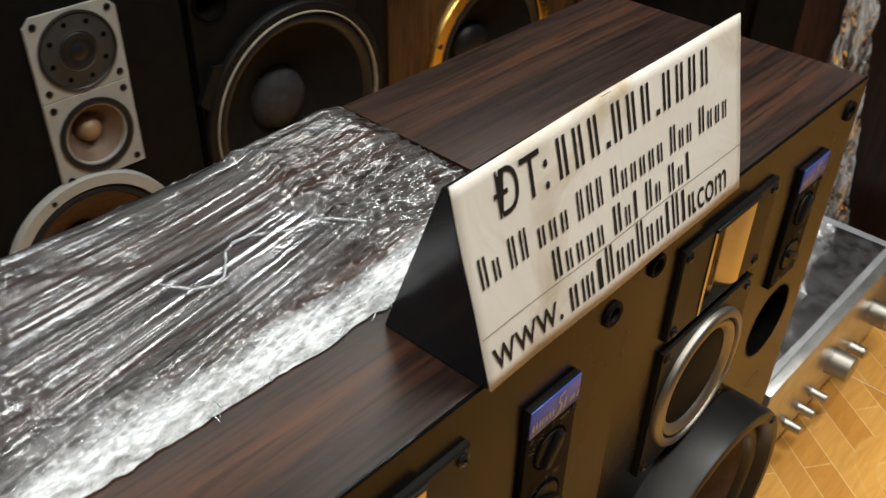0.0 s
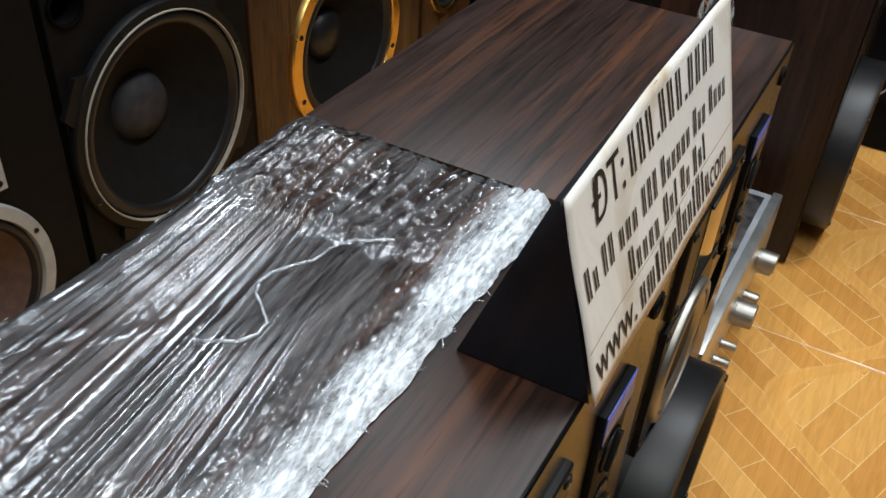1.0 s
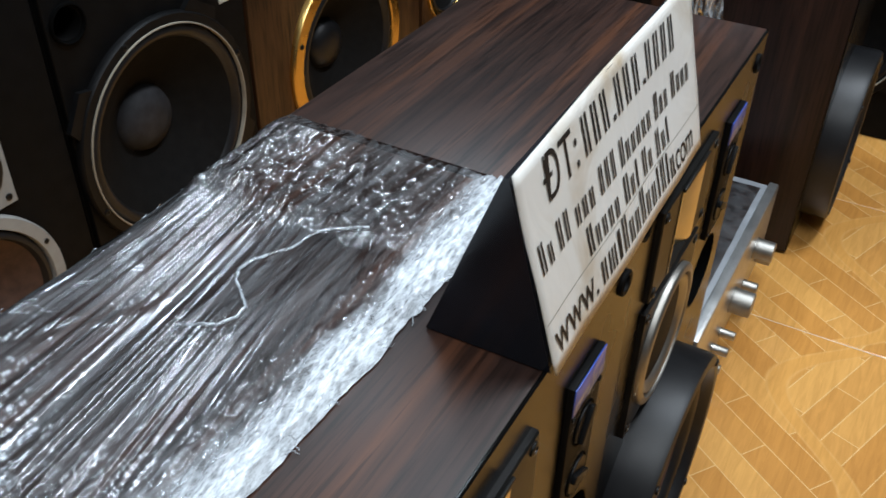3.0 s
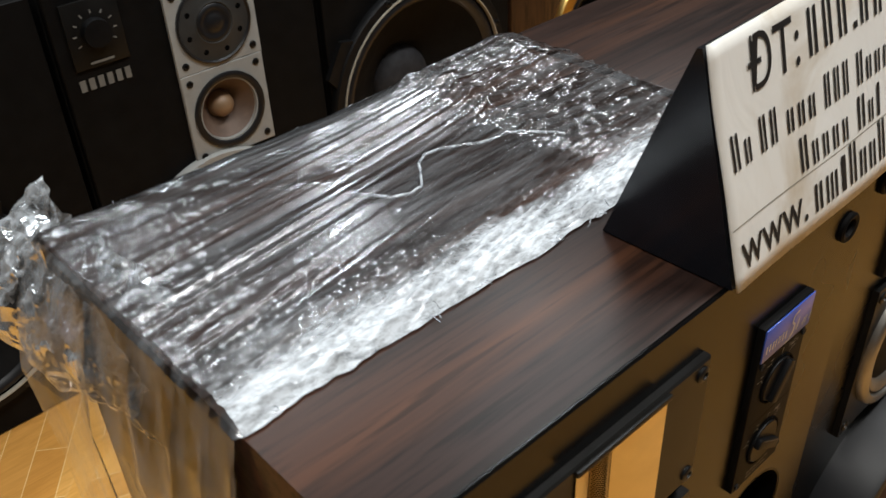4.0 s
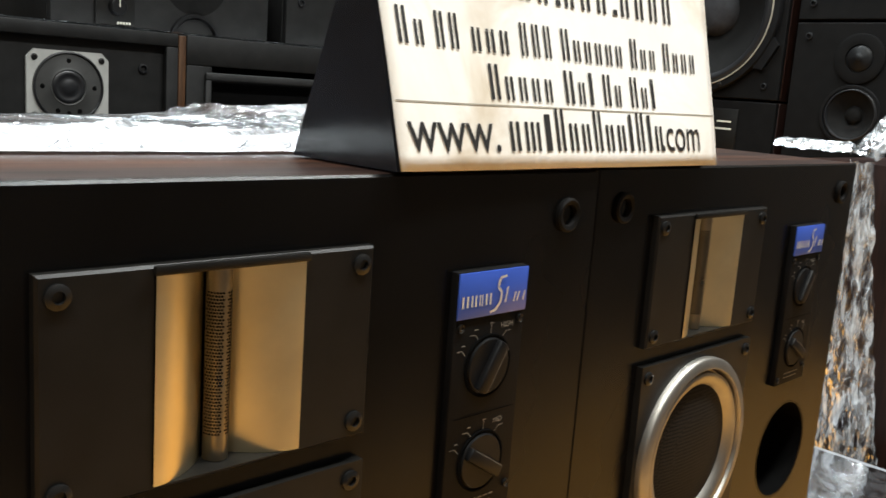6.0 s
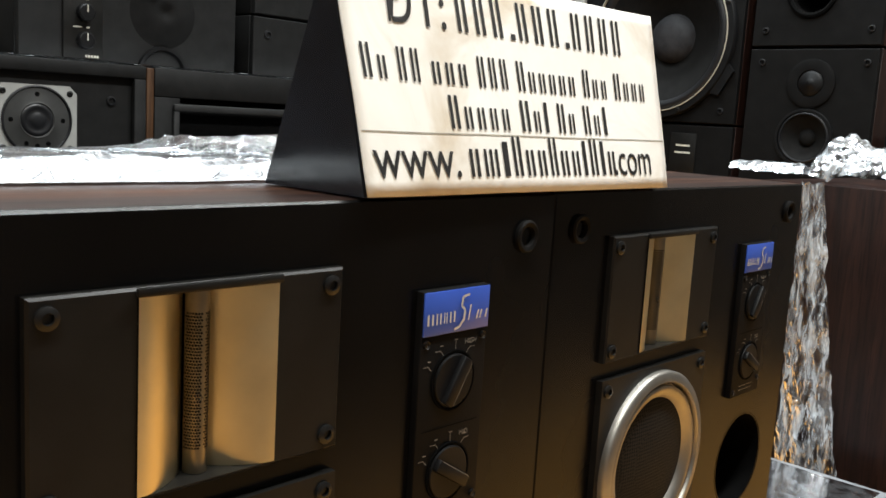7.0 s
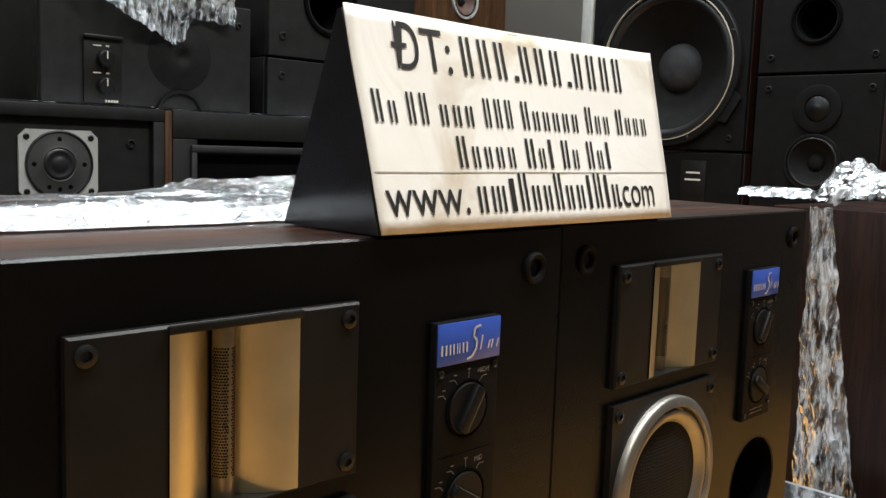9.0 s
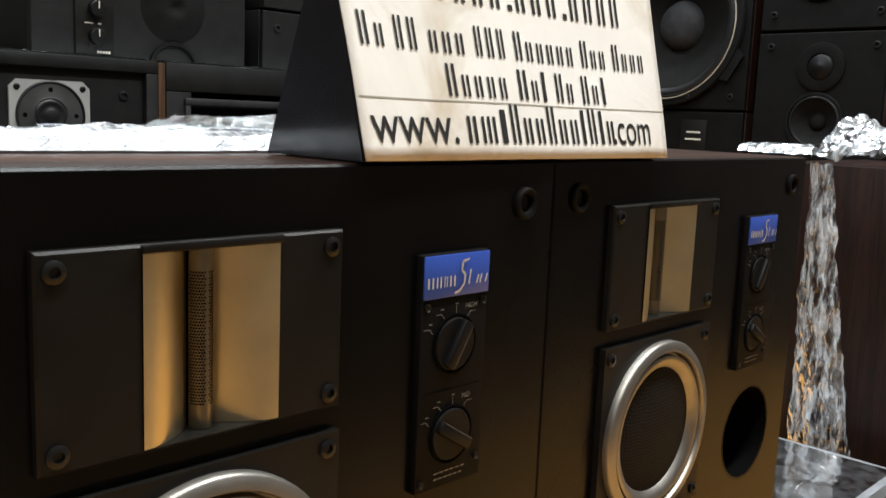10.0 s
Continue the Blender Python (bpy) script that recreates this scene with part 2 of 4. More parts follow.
def pierced(x0, x1, z0, z1, y0, y1, rounds=(), squares=(), deep=0.03, n=48):
    """A front board with round holes (x, z, r) and square-cut holes (xa, xb, za, zb) that run back as short tunnels."""
    cells = [(x - r, x + r, z - r, z + r) for x, z, r in rounds] + list(squares)
    c = 0.0012
    xs = sorted({x0 + c, x1 - c, *(v for c in cells for v in c[:2])})
    zs = sorted({z0 + c, z1 - c, *(v for c in cells for v in c[2:])})
    bm = bmesh.new()
    made = {}

    def vert(x, y, z):
        key = (round(x, 5), round(y, 5), round(z, 5))
        if key not in made:
            made[key] = bm.verts.new((x, y, z))
        return made[key]

    for xa, xb in zip(xs, xs[1:]):
        for za, zb in zip(zs, zs[1:]):
            xm, zm = (xa + xb) / 2, (za + zb) / 2
            if any(c[0] < xm < c[1] and c[2] < zm < c[3] for c in cells):
                continue
            bm.faces.new([vert(xa, y0, za), vert(xb, y0, za), vert(xb, y0, zb), vert(xa, y0, zb)])
    for x, z, r in rounds:
        rim = [(math.cos(2 * math.pi * i / n), math.sin(2 * math.pi * i / n)) for i in range(n)]
        for (ca, sa), (cb, sb) in zip(rim, rim[1:] + rim[:1]):
            ka, kb = r / max(abs(ca), abs(sa)), r / max(abs(cb), abs(sb))
            f = 0.985 * r
            q = [bm.verts.new(p) for p in ((x + ka * ca, y0, z + ka * sa), (x + kb * cb, y0, z + kb * sb), (x + f * cb, y0, z + f * sb), (x + f * ca, y0, z + f * sa))]
            bm.faces.new(q)
            b = [bm.verts.new(p) for p in ((x + f * cb, deep, z + f * sb), (x + f * ca, deep, z + f * sa))]
            bm.faces.new((q[3], q[2], b[0], b[1]))
    for xa, xb, za, zb in squares:
        ring = [(xa, za), (xb, za), (xb, zb), (xa, zb)]
        for (ax, az), (bx, bz) in zip(ring, ring[1:] + ring[:1]):
            bm.faces.new([bm.verts.new(p) for p in ((ax, y0, az), (bx, y0, bz), (bx, deep, bz), (ax, deep, az))])
    loops = [[(x0 + k, y, z0 + k), (x1 - k, y, z0 + k), (x1 - k, y, z1 - k), (x0 + k, y, z1 - k)] for k, y in ((c, y0), (0, min(y0 + c, y1)), (0, y1))]
    for la, lb in zip(loops, loops[1:]):
        for i in range(4):
            j = (i + 1) % 4
            if la[i] != lb[i]:
                bm.faces.new([bm.verts.new(p) for p in (la[i], la[j], lb[j], lb[i])])
    bmesh.ops.remove_doubles(bm, verts=bm.verts, dist=0.00005)
    return bm


def part(name, bm, material, parent, label="", smooth=35):
    me = bm if isinstance(bm, bpy.types.Mesh) else solid(bm, name, material, smooth)
    ob = new(name, me)
    ob.parent = parent
    if label:
        ob["label"] = label
    return ob


def thing(name, label, category, m, group="", kind=""):
    ob = new(name)
    ob.empty_display_size = 0.05
    ob.matrix_world = m
    return tagged(ob, label, category, group, kind)


def box(x0, x1, y0, y1, z0, z1, bevel=0.0, bm=None, segs=2):
    bm = bm or bmesh.new()
    made = bmesh.ops.create_cube(bm, size=1, matrix=Matrix.LocRotScale(((x0 + x1) / 2, (y0 + y1) / 2, (z0 + z1) / 2), None, (x1 - x0, y1 - y0, z1 - z0)))
    if bevel:
        edges = {e for v in made["verts"] for e in v.link_edges}
        bmesh.ops.bevel(bm, geom=list(edges), offset=bevel, segments=segs, profile=0.5, affect="EDGES")
    return bm


def lathe(profile, x=0.0, z=0.0, n=48, bm=None, closed=False):
    """A form turned round the y axis through (x, z): profile rows of (radius, y)."""
    bm = bm or bmesh.new()
    rings = []
    for r, y in profile:
        if r < 1e-6:
            rings.append([bm.verts.new((x, y, z))])
        else:
            rings.append([bm.verts.new((x + r * math.cos(2 * math.pi * i / n), y, z + r * math.sin(2 * math.pi * i / n))) for i in range(n)])
    pairs = list(zip(rings, rings[1:])) + ([(rings[-1], rings[0])] if closed else [])
    for a, b in pairs:
        for i in range(n):
            j = (i + 1) % n
            q = [a[i % len(a)], a[j % len(a)], b[j % len(b)], b[i % len(b)]]
            q = list(dict.fromkeys(q))
            if len(q) > 2:
                bm.faces.new(q)
    return bm


def letters(text, size, width=1.0):
    """Built-in font outlines as a flat mesh in the xz plane that faces -y."""
    cu = bpy.data.curves.new("letters", "FONT")
    cu.body, cu.size = text, size
    ob = bpy.data.objects.new("letters", cu)
    scene.collection.objects.link(ob)
    me = bpy.data.meshes.new_from_object(ob.evaluated_get(bpy.context.evaluated_depsgraph_get()))
    bpy.data.objects.remove(ob)
    me.transform(Matrix(((width, 0, 0, 0), (0, 0, -1, 0), (0, 1, 0, 0), (0, 0, 0, 1))))
    return me


def slab(pts, depth, bm=None, y=0.0):
    """A flat polygon in xz with thickness along y."""
    bm = bm or bmesh.new()
    a = [bm.verts.new((px, y, pz)) for px, pz in pts]
    b = [bm.verts.new((px, y + depth, pz)) for px, pz in pts]
    bm.faces.new(a), bm.faces.new(b[::-1])
    for i in range(len(pts)):
        j = (i + 1) % len(pts)
        bm.faces.new((a[i], b[i], b[j], a[j]))
    return bm


def stroke(pts, w, bm, y=0.0):
    """A thin flat line in xz through pts."""
    for (ax, az), (bx, bz) in zip(pts, pts[1:]):
        d = Vector((bx - ax, bz - az)).normalized() * w / 2
        n = Vector((-d.y, d.x))
        vs = [bm.verts.new((px, y, pz)) for px, pz in ((ax + n.x, az + n.y), (ax - n.x, az - n.y), (bx - n.x, bz - n.y), (bx + n.x, bz + n.y))]
        bm.faces.new(vs)
    return bm


def tube(pts, r, n=6, bm=None):
    bm = bm or bmesh.new()
    pts = [Vector(p) for p in pts]
    last = None
    for i, p in enumerate(pts):
        d = (pts[min(i + 1, len(pts) - 1)] - pts[max(i - 1, 0)]).normalized()
        s = d.orthogonal().normalized()
        u = d.cross(s)
        ring = [bm.verts.new(p + r * (math.cos(2 * math.pi * k / n) * s + math.sin(2 * math.pi * k / n) * u)) for k in range(n)]
        if last:
            off = min(range(n), key=lambda o: (ring[o].co - last[0].co).length)
            for k in range(n):
                bm.faces.new((last[k], last[(k + 1) % n], ring[(k + 1 + off) % n], ring[(k + off) % n]))
        last = ring
    return bm


def screw(parent, x, y, z, r=0.0048, mat=None):
    """A button-head socket screw whose head faces -y."""
    s = part("screw", lathe([(r, 0.001), (r, -0.0012), (r * 0.8, -r * 0.36), (r * 0.5, -r * 0.42), (r * 0.44, -0.0006), (0, -0.0006)], x, z, 16), mat or SCREW, parent)
    s.location.y = y
    return s


# ---- room ----
def structure(name, bm, material, label):
    return tagged(part(name, bm, material, None, smooth=None), label, name.split("_")[0], kind="structure")


X0, X1, Y0, Y1, ZC = -1.9, 1.95, -0.82, 1.75, 2.7
structure("wall_north", box(X0 - 0.1, X1 + 0.1, Y1, Y1 + 0.1, 0, ZC), WALL, "plain painted shop wall behind stacked loudspeakers")
# Added out of view, close and dark, so the baffles reflect less floor.
structure("wall_south", box(X0 - 0.1, X1 + 0.1, Y0 - 0.1, Y0, 0, ZC), WALL, "unseen plain dark wall added to close the room and limit bounced light")
structure("wall_east", box(X1, X1 + 0.1, Y0, Y1, 0, ZC), WALL, "plain painted shop wall behind the second stack")
# Also added out of view; closes the room and lowers bounced light.
structure("wall_west", box(X0 - 0.1, X0, Y0, Y1, 0, ZC), WALL, "unseen plain dark wall added to close the room and limit bounced light")
structure("ceiling", box(X0 - 0.1, X1 + 0.1, Y0 - 0.1, Y1 + 0.1, ZC, ZC + 0.1), CEIL, "plain white painted ceiling")


# ---- the pair of ribbon loudspeakers ----
W, H, D = 0.384, 0.603, 0.298
WX = -0.017


def control_panel(parent, x0, x1, z0, z1):
    y = -0.0045
    body = part("control_panel", box(x0, x1, y, 0.001, z0, z1, 0.0008), BLACK_VINYL, parent)
    badge = part("badge", box(x0 + 0.0005, x1 - 0.0005, y - 0.0012, y - 0.0002, z1 - 0.0245, z1 - 0.0006, 0.0003), BLUE, body, "bright blue badge with pale script marks")
    bz, bx, w = z1 - 0.0185, x0 + 0.002, x1 - x0
    bm = bmesh.new()
    for i, (dx, wd, ht) in enumerate(((0.0, 0.006, 0.006), (0.0068, 0.005, 0.006), (0.013, 0.0032, 0.006), (0.0172, 0.0055, 0.006))):
        cx = bx + dx + wd / 2
        for side in (-0.28, 0.28):
            stroke([(cx + side * wd, bz), (cx + side * wd, bz + ht)], wd * 0.22, bm, y - 0.0016)
    sx = bx + 0.0245
    stroke([(sx + 0.008, bz + 0.0145), (sx + 0.003, bz + 0.0135), (sx + 0.002, bz + 0.0085), (sx + 0.005, bz + 0.006), (sx + 0.0045, bz + 0.001), (sx + 0.001, bz - 0.003), (sx - 0.003, bz - 0.004)], 0.0014, bm, y - 0.0019)
    for dx, wd, ht in ((0.008, 0.0055, 0.0085), (0.0145, 0.0018, 0.005), (0.0172, 0.0036, 0.005), (0.0218, 0.0036, 0.005)):
        stroke([(sx + dx, bz), (sx + dx + 0.0015, bz + ht)], 0.0011, bm, y - 0.002)
    tagged(part("badge_mark", bm, PALE_INK, body, "pale bars and a curved stroke", smooth=None), kind="stuff")
    cx = (x0 + x1) / 2
    for word, dz, turn in (("HIGH", 0.052, -32), ("MID", 0.105, 58)):
        zc = z1 - dz
        me = letters(word, 0.0042, 0.95)
        me.materials.append(PANEL_INK)
        t = part("lettering", me, PANEL_INK, body)
        t.location = (cx + 0.008, y - 0.0004, zc + 0.0195)
        bm = bmesh.new()
        for a, bend in ((150, -1), (118, -1), (88, 0), (58, 1)):
            ca, sa = math.cos(radians(a)), math.sin(radians(a))
            px, pz = cx + 0.0225 * ca, zc + 0.0195 * sa
            if bend:
                stroke([(px - 0.002 * bend, pz - 0.002), (px + 0.0005 * bend, pz + 0.0008), (px + 0.0045 * bend, pz + 0.0008)], 0.0004, bm, y - 0.0004)
            else:
                stroke([(px, pz - 0.002), (px, pz + 0.003)], 0.0004, bm, y - 0.0004)
            stroke([(px - 0.0012, pz + 0.0035), (px + 0.0014, pz + 0.0035)], 0.0006, bm, y - 0.00045)
        tagged(part("dial_mark", bm, PANEL_INK, body, smooth=None), kind="stuff")
        well = part("knob_well", lathe([(0.0172, 0), (0.0172, -0.0008), (0.0162, -0.0008), (0.0158, 0.003), (0, 0.003)], 0, 0, 36), HOLE, body)
        well.location = (cx, y - 0.0003, zc)
        bm = lathe([(0.0152, 0.0), (0.015, -0.001), (0.0145, -0.0014), (0, -0.0014)], 0, 0, 36)
        box(-0.0036, 0.0036, -0.0052, -0.001, -0.0145, 0.0145, 0.0012, bm)
        knob = part("knob", bm, BLACK_PLASTIC, body, "round black rotary knob with a raised grip bar")
        knob.location, knob.rotation_euler = (cx, y - 0.0005, zc), (0, radians(-turn), 0)
        bm = stroke([(0.003, -0.013), (0.003, 0.013)], 0.0003, bmesh.new(), -0.0055)
        line = part("pointer", bm, PANEL_INK, body, smooth=None)
        line.location, line.rotation_euler = (cx, y - 0.0005, zc), (0, radians(-turn), 0)
    # Dark line laid on the panel for the shade of a groove; nothing is cut.
    bm = stroke([(x0 + 0.004, z1 - 0.078), (x1 - 0.004, z1 - 0.078)], 0.0005, bmesh.new(), y - 0.0004)
    part("groove", bm, HOLE, body, smooth=None)
    bm = bmesh.new()
    for k, wd in enumerate((0.026, 0.024)):
        for i in range(6):
            a = x0 + 0.014 + i * wd / 6
            stroke([(a, z0 + 0.009 - k * 0.0035), (a + wd / 8, z0 + 0.009 - k * 0.0035)], 0.0008, bm, y - 0.0004)
    tagged(part("small_print_bar", bm, PANEL_INK, body, smooth=None), kind="stuff")
    for sx, sz in ((x0 + 0.004, z1 - 0.029), (x1 - 0.004, z1 - 0.029), (x0 + 0.004, z0 + 0.005), (x1 - 0.004, z0 + 0.012)):
        screw(body, sx, y - 0.0002, sz, 0.0022)
    return body


def tweeter(parent, x0, x1, z0, z1):
    """A black plate with a brass flare on both sides of an upright perforated strip."""
    yf, back, deep = -0.005, 0.008, 0.0105
    gx0, gx1 = x0 + 0.0433, x0 + 0.1115
    gz0, gz1 = z0 + 0.0018, z1 - 0.0035
    plate = part("tweeter_plate", pierced(x0, x1, z0, z1, yf, 0.001, (), [(gx0, gx1, gz0, gz1)], deep + 0.002), BLACK_PLATE, parent, "matt black metal tweeter plate")
    part("horn_lip", box(gx0 - 0.001, gx1 + 0.001, yf - 0.003, yf - 0.0001, gz1 - 0.0002, z1 + 0.0002, 0.001), BLACK_PLATE, plate)
    for sx in (x0 + 0.0075, x1 - 0.0075):
        for sz in (z0 + 0.008, z1 - 0.008):
            screw(plate, sx, yf, sz)
    xc = (gx0 + gx1) / 2
    for xa, xb in ((xc - 0.0057, gx0 + 0.0003), (xc + 0.0057, gx1 - 0.0003)):
        bm = bmesh.new()
        cols = []
        for i in range(17):
            u = i / 16
            py = yf - 0.0008 + (deep - yf) * (1 - u) ** 1.9
            cols.append([bm.verts.new((xa + (xb - xa) * u, py, gz)) for gz in (gz0 + 0.0002, gz1 - 0.0004)])
        for p, q in zip(cols, cols[1:]):
            bm.faces.new((p[0], q[0], q[1], p[1]))
        part("waveguide", bm, BRASS, plate, "curved satin brass horn flare", smooth=60)
    part("horn_back", box(gx0, gx1, deep + 0.0005, deep + 0.0015, gz0, gz1), HOLE, plate)

    def bar_point(a, gz, lift=0.0):
        return Vector((xc - (0.0055 + lift) * math.cos(a), back - (0.0068 + lift) * math.sin(a), gz))

    bm = bmesh.new()
    cols = [[bm.verts.new(bar_point(math.pi * i / 14, gz)) for gz in (gz0 + 0.0003, gz1 - 0.0005)] for i in range(15)]
    for p, q in zip(cols, cols[1:]):
        bm.faces.new((p[0], q[0], q[1], p[1]))
    strip = part("ribbon_guard", bm, MESH_METAL, plate, "perforated metal strip guarding the ribbon", smooth=60)
    bm = bmesh.new()
    rows = 44
    for r in range(rows):
        gz = gz0 + 0.012 + (gz1 - gz0 - 0.024) * r / (rows - 1)
        for c in range(13):
            a = math.pi * (c + 1 + 0.5 * (r % 2)) / 15
            if abs(a - math.pi / 2) < 0.18:
                continue
            ctr = bar_point(a, gz, 0.00012)
            side = (bar_point(a + 0.02, gz) - bar_point(a - 0.02, gz)).normalized()
            bm.faces.new([bm.verts.new(ctr + 0.00056 * (math.cos(k * math.pi / 3) * side + math.sin(k * math.pi / 3) * Vector((0, 0, 1)))) for k in range(6)])
    # Flat dark dots on the strip stand for the shade in its holes.
    tagged(part("perforation", bm, HOLE, strip, smooth=None), kind="stuff")
    return plate


def midrange(parent, x0, x1, z0, z1):
    xc, zc, yf = (x0 + x1) / 2, (z0 + z1) / 2, -0.005
    # plate with a round opening
    bm = bmesh.new()
    n, R = 64, 0.0655
    fr, bk, inner = [], [], []
    hx = (x1 - x0) / 2
    for i in range(n):
        a = 2 * math.pi * i / n
        c, s = math.cos(a), math.sin(a)
        k = hx / max(abs(c), abs(s))
        fr.append(bm.verts.new((xc + k * c, yf, zc + k * s)))
        bk.append(bm.verts.new((xc + k * c, 0.001, zc + k * s)))
        inner.append(bm.verts.new((xc + R * c, yf, zc + R * s)))
    for i in range(n):
        j = (i + 1) % n
        bm.faces.new((fr[i], fr[j], inner[j], inner[i]))
        bm.faces.new((fr[i], bk[i], bk[j], fr[j]))
    plate = part("midrange_plate", bm, BLACK_PLATE, parent, "matt black square midrange plate")
    for sx in (x0 + 0.0075, x1 - 0.0075):
        for sz in (z0 + 0.0085, z1 - 0.0085):
            screw(plate, sx, yf, sz)
    part("trim_ring", lathe([(0.0703, yf + 0.001), (0.0703, yf - 0.004), (0.0688, yf - 0.006), (0.0625, yf - 0.0068), (0.0615, yf - 0.0055), (0.0612, yf + 0.002), (0.0592, yf + 0.002), (0.0588, yf - 0.0045), (0.0578, yf - 0.0052), (0.055, yf - 0.0048), (0.051, yf - 0.0025), (0.0485, yf + 0.001)], xc, zc, 72), ALU, plate, "polished silver trim ring", smooth=50)
    dome = part("guard_mesh", lathe([(0.049, yf + 0.0006), (0.045, yf - 0.0002), (0.036, yf - 0.0016), (0.024, yf - 0.0028), (0.012, yf - 0.0035), (0, yf - 0.0037)], xc, zc, 48), GRILLE, plate, "dark woven metal guard mesh")
    return plate


def woofer(parent, xc, zc, R=0.152, p=0.045):
    ring = part("woofer_ring", lathe([(R, 0.001), (R, -p + 0.008), (R - 0.002, -p + 0.002), (R - 0.007, -p), (R - 0.014, -p + 0.001), (R - 0.018, -p + 0.006), (R - 0.021, -p + 0.022)], xc, zc, 96), RUBBER, parent, "thick protruding black woofer ring", smooth=40)
    r = R - 0.020
    part("surround", lathe([(r + 0.001, -p + 0.022), (r - 0.004, -p + 0.014), (r - 0.010, -p + 0.0115), (r - 0.016, -p + 0.015), (r - 0.019, -p + 0.022)], xc, zc, 72), RUBBER, ring, smooth=60)
    part("cone", lathe([(r - 0.018, -p + 0.0215), (r - 0.05, -p + 0.042), (r - 0.085, -p + 0.062), (0.036, -p + 0.066)], xc, zc, 72), CONE_BROWN, ring, "dark brown-black paper cone", smooth=60)
    part("dust_cap", lathe([(0.037, -p + 0.066), (0.03, -p + 0.057), (0.018, -p + 0.0515), (0, -p + 0.0495)], xc, zc, 48), CONE, ring, smooth=60)
    for k in range(4):
        a = math.pi / 4 + k * math.pi / 2
        screw(ring, xc + (R - 0.0085) * math.cos(a), -p, zc + (R - 0.0085) * math.sin(a), 0.0045)
    return ring


def grille_material():
    k = Mat("woven_black_mesh", (0.03, 0.03, 0.03), 0.6, 0, 0, 0.1)
    c = k.coords((1, 1, 1), (0, radians(45), 0))
    ch = k.node("ShaderNodeTexChecker", Scale=520.0)
    k.link(c, ch.inputs["Vector"])
    ch.inputs["Color1"].default_value, ch.inputs["Color2"].default_value = (0.002, 0.002, 0.002, 1), (0.018, 0.017, 0.016, 1)
    k.link(ch.outputs[0], k.p.inputs["Base Color"])
    k.bump(ch.outputs["Fac"], 0.6, 0.0006)
    return k.m


GRILLE = grille_material()


def ribbon_speaker(m, label):
    s = thing("loudspeaker", label, "loudspeaker", m, "pair of ribbon loudspeakers")
    part("cabinet", shell(-W / 2, W / 2, 0.0022, D, 0, H, 0.001), ROSEWOOD, s, "dark streaked rosewood veneer cabinet")
    part("front_baffle", pierced(-W / 2 + 0.0003, W / 2 - 0.0003, 0.0003, H - 0.0003, 0, 0.0022, [(-0.0535, 0.395, 0.049), (WX, 0.16, 0.131), (0.115, 0.353, 0.043)], [(-0.0848, -0.0164, 0.4836, 0.5681)]), BLACK_BAFFLE, s, "semi-gloss black front baffle")
    tweeter(s, -0.128, 0.021, 0.482, 0.5714)
    midrange(s, -0.128, 0.021, 0.3205, 0.4695)
    woofer(s, WX, 0.160)
    control_panel(s, 0.0763, 0.1291, 0.418, 0.5535)
    part("bass_port", lathe([(0.0437, -0.0003), (0.042, 0.001), (0.0415, 0.02), (0.0415, 0.09), (0, 0.09)], 0.115, 0.353, 48), HOLE, s, "round black bass port", smooth=50)
    for sx in (-0.164, 0.164):
        part("grille_socket", lathe([(0.0098, 0.0005), (0.0098, -0.0022), (0.0085, -0.0032), (0.0062, -0.0025), (0.005, 0.004), (0, 0.004)], sx, 0.578, 28), BLACK_VINYL, s, "round black grille socket", smooth=40)
    return s


ribbon_speaker(pose(-0.1975, 0, 0), "black-fronted ribbon loudspeaker with rosewood top under stretch film")
ribbon_speaker(pose(0.1972, 0.0093, 0, 0, 0, 0.28), "black-fronted ribbon loudspeaker with bare rosewood top on tiled floor")


# ---- stretch film over one cabinet ----
def ridged(x, y, z=0.0):
    return 1 - 2 * abs(noise.noise(Vector((x, y, z))))


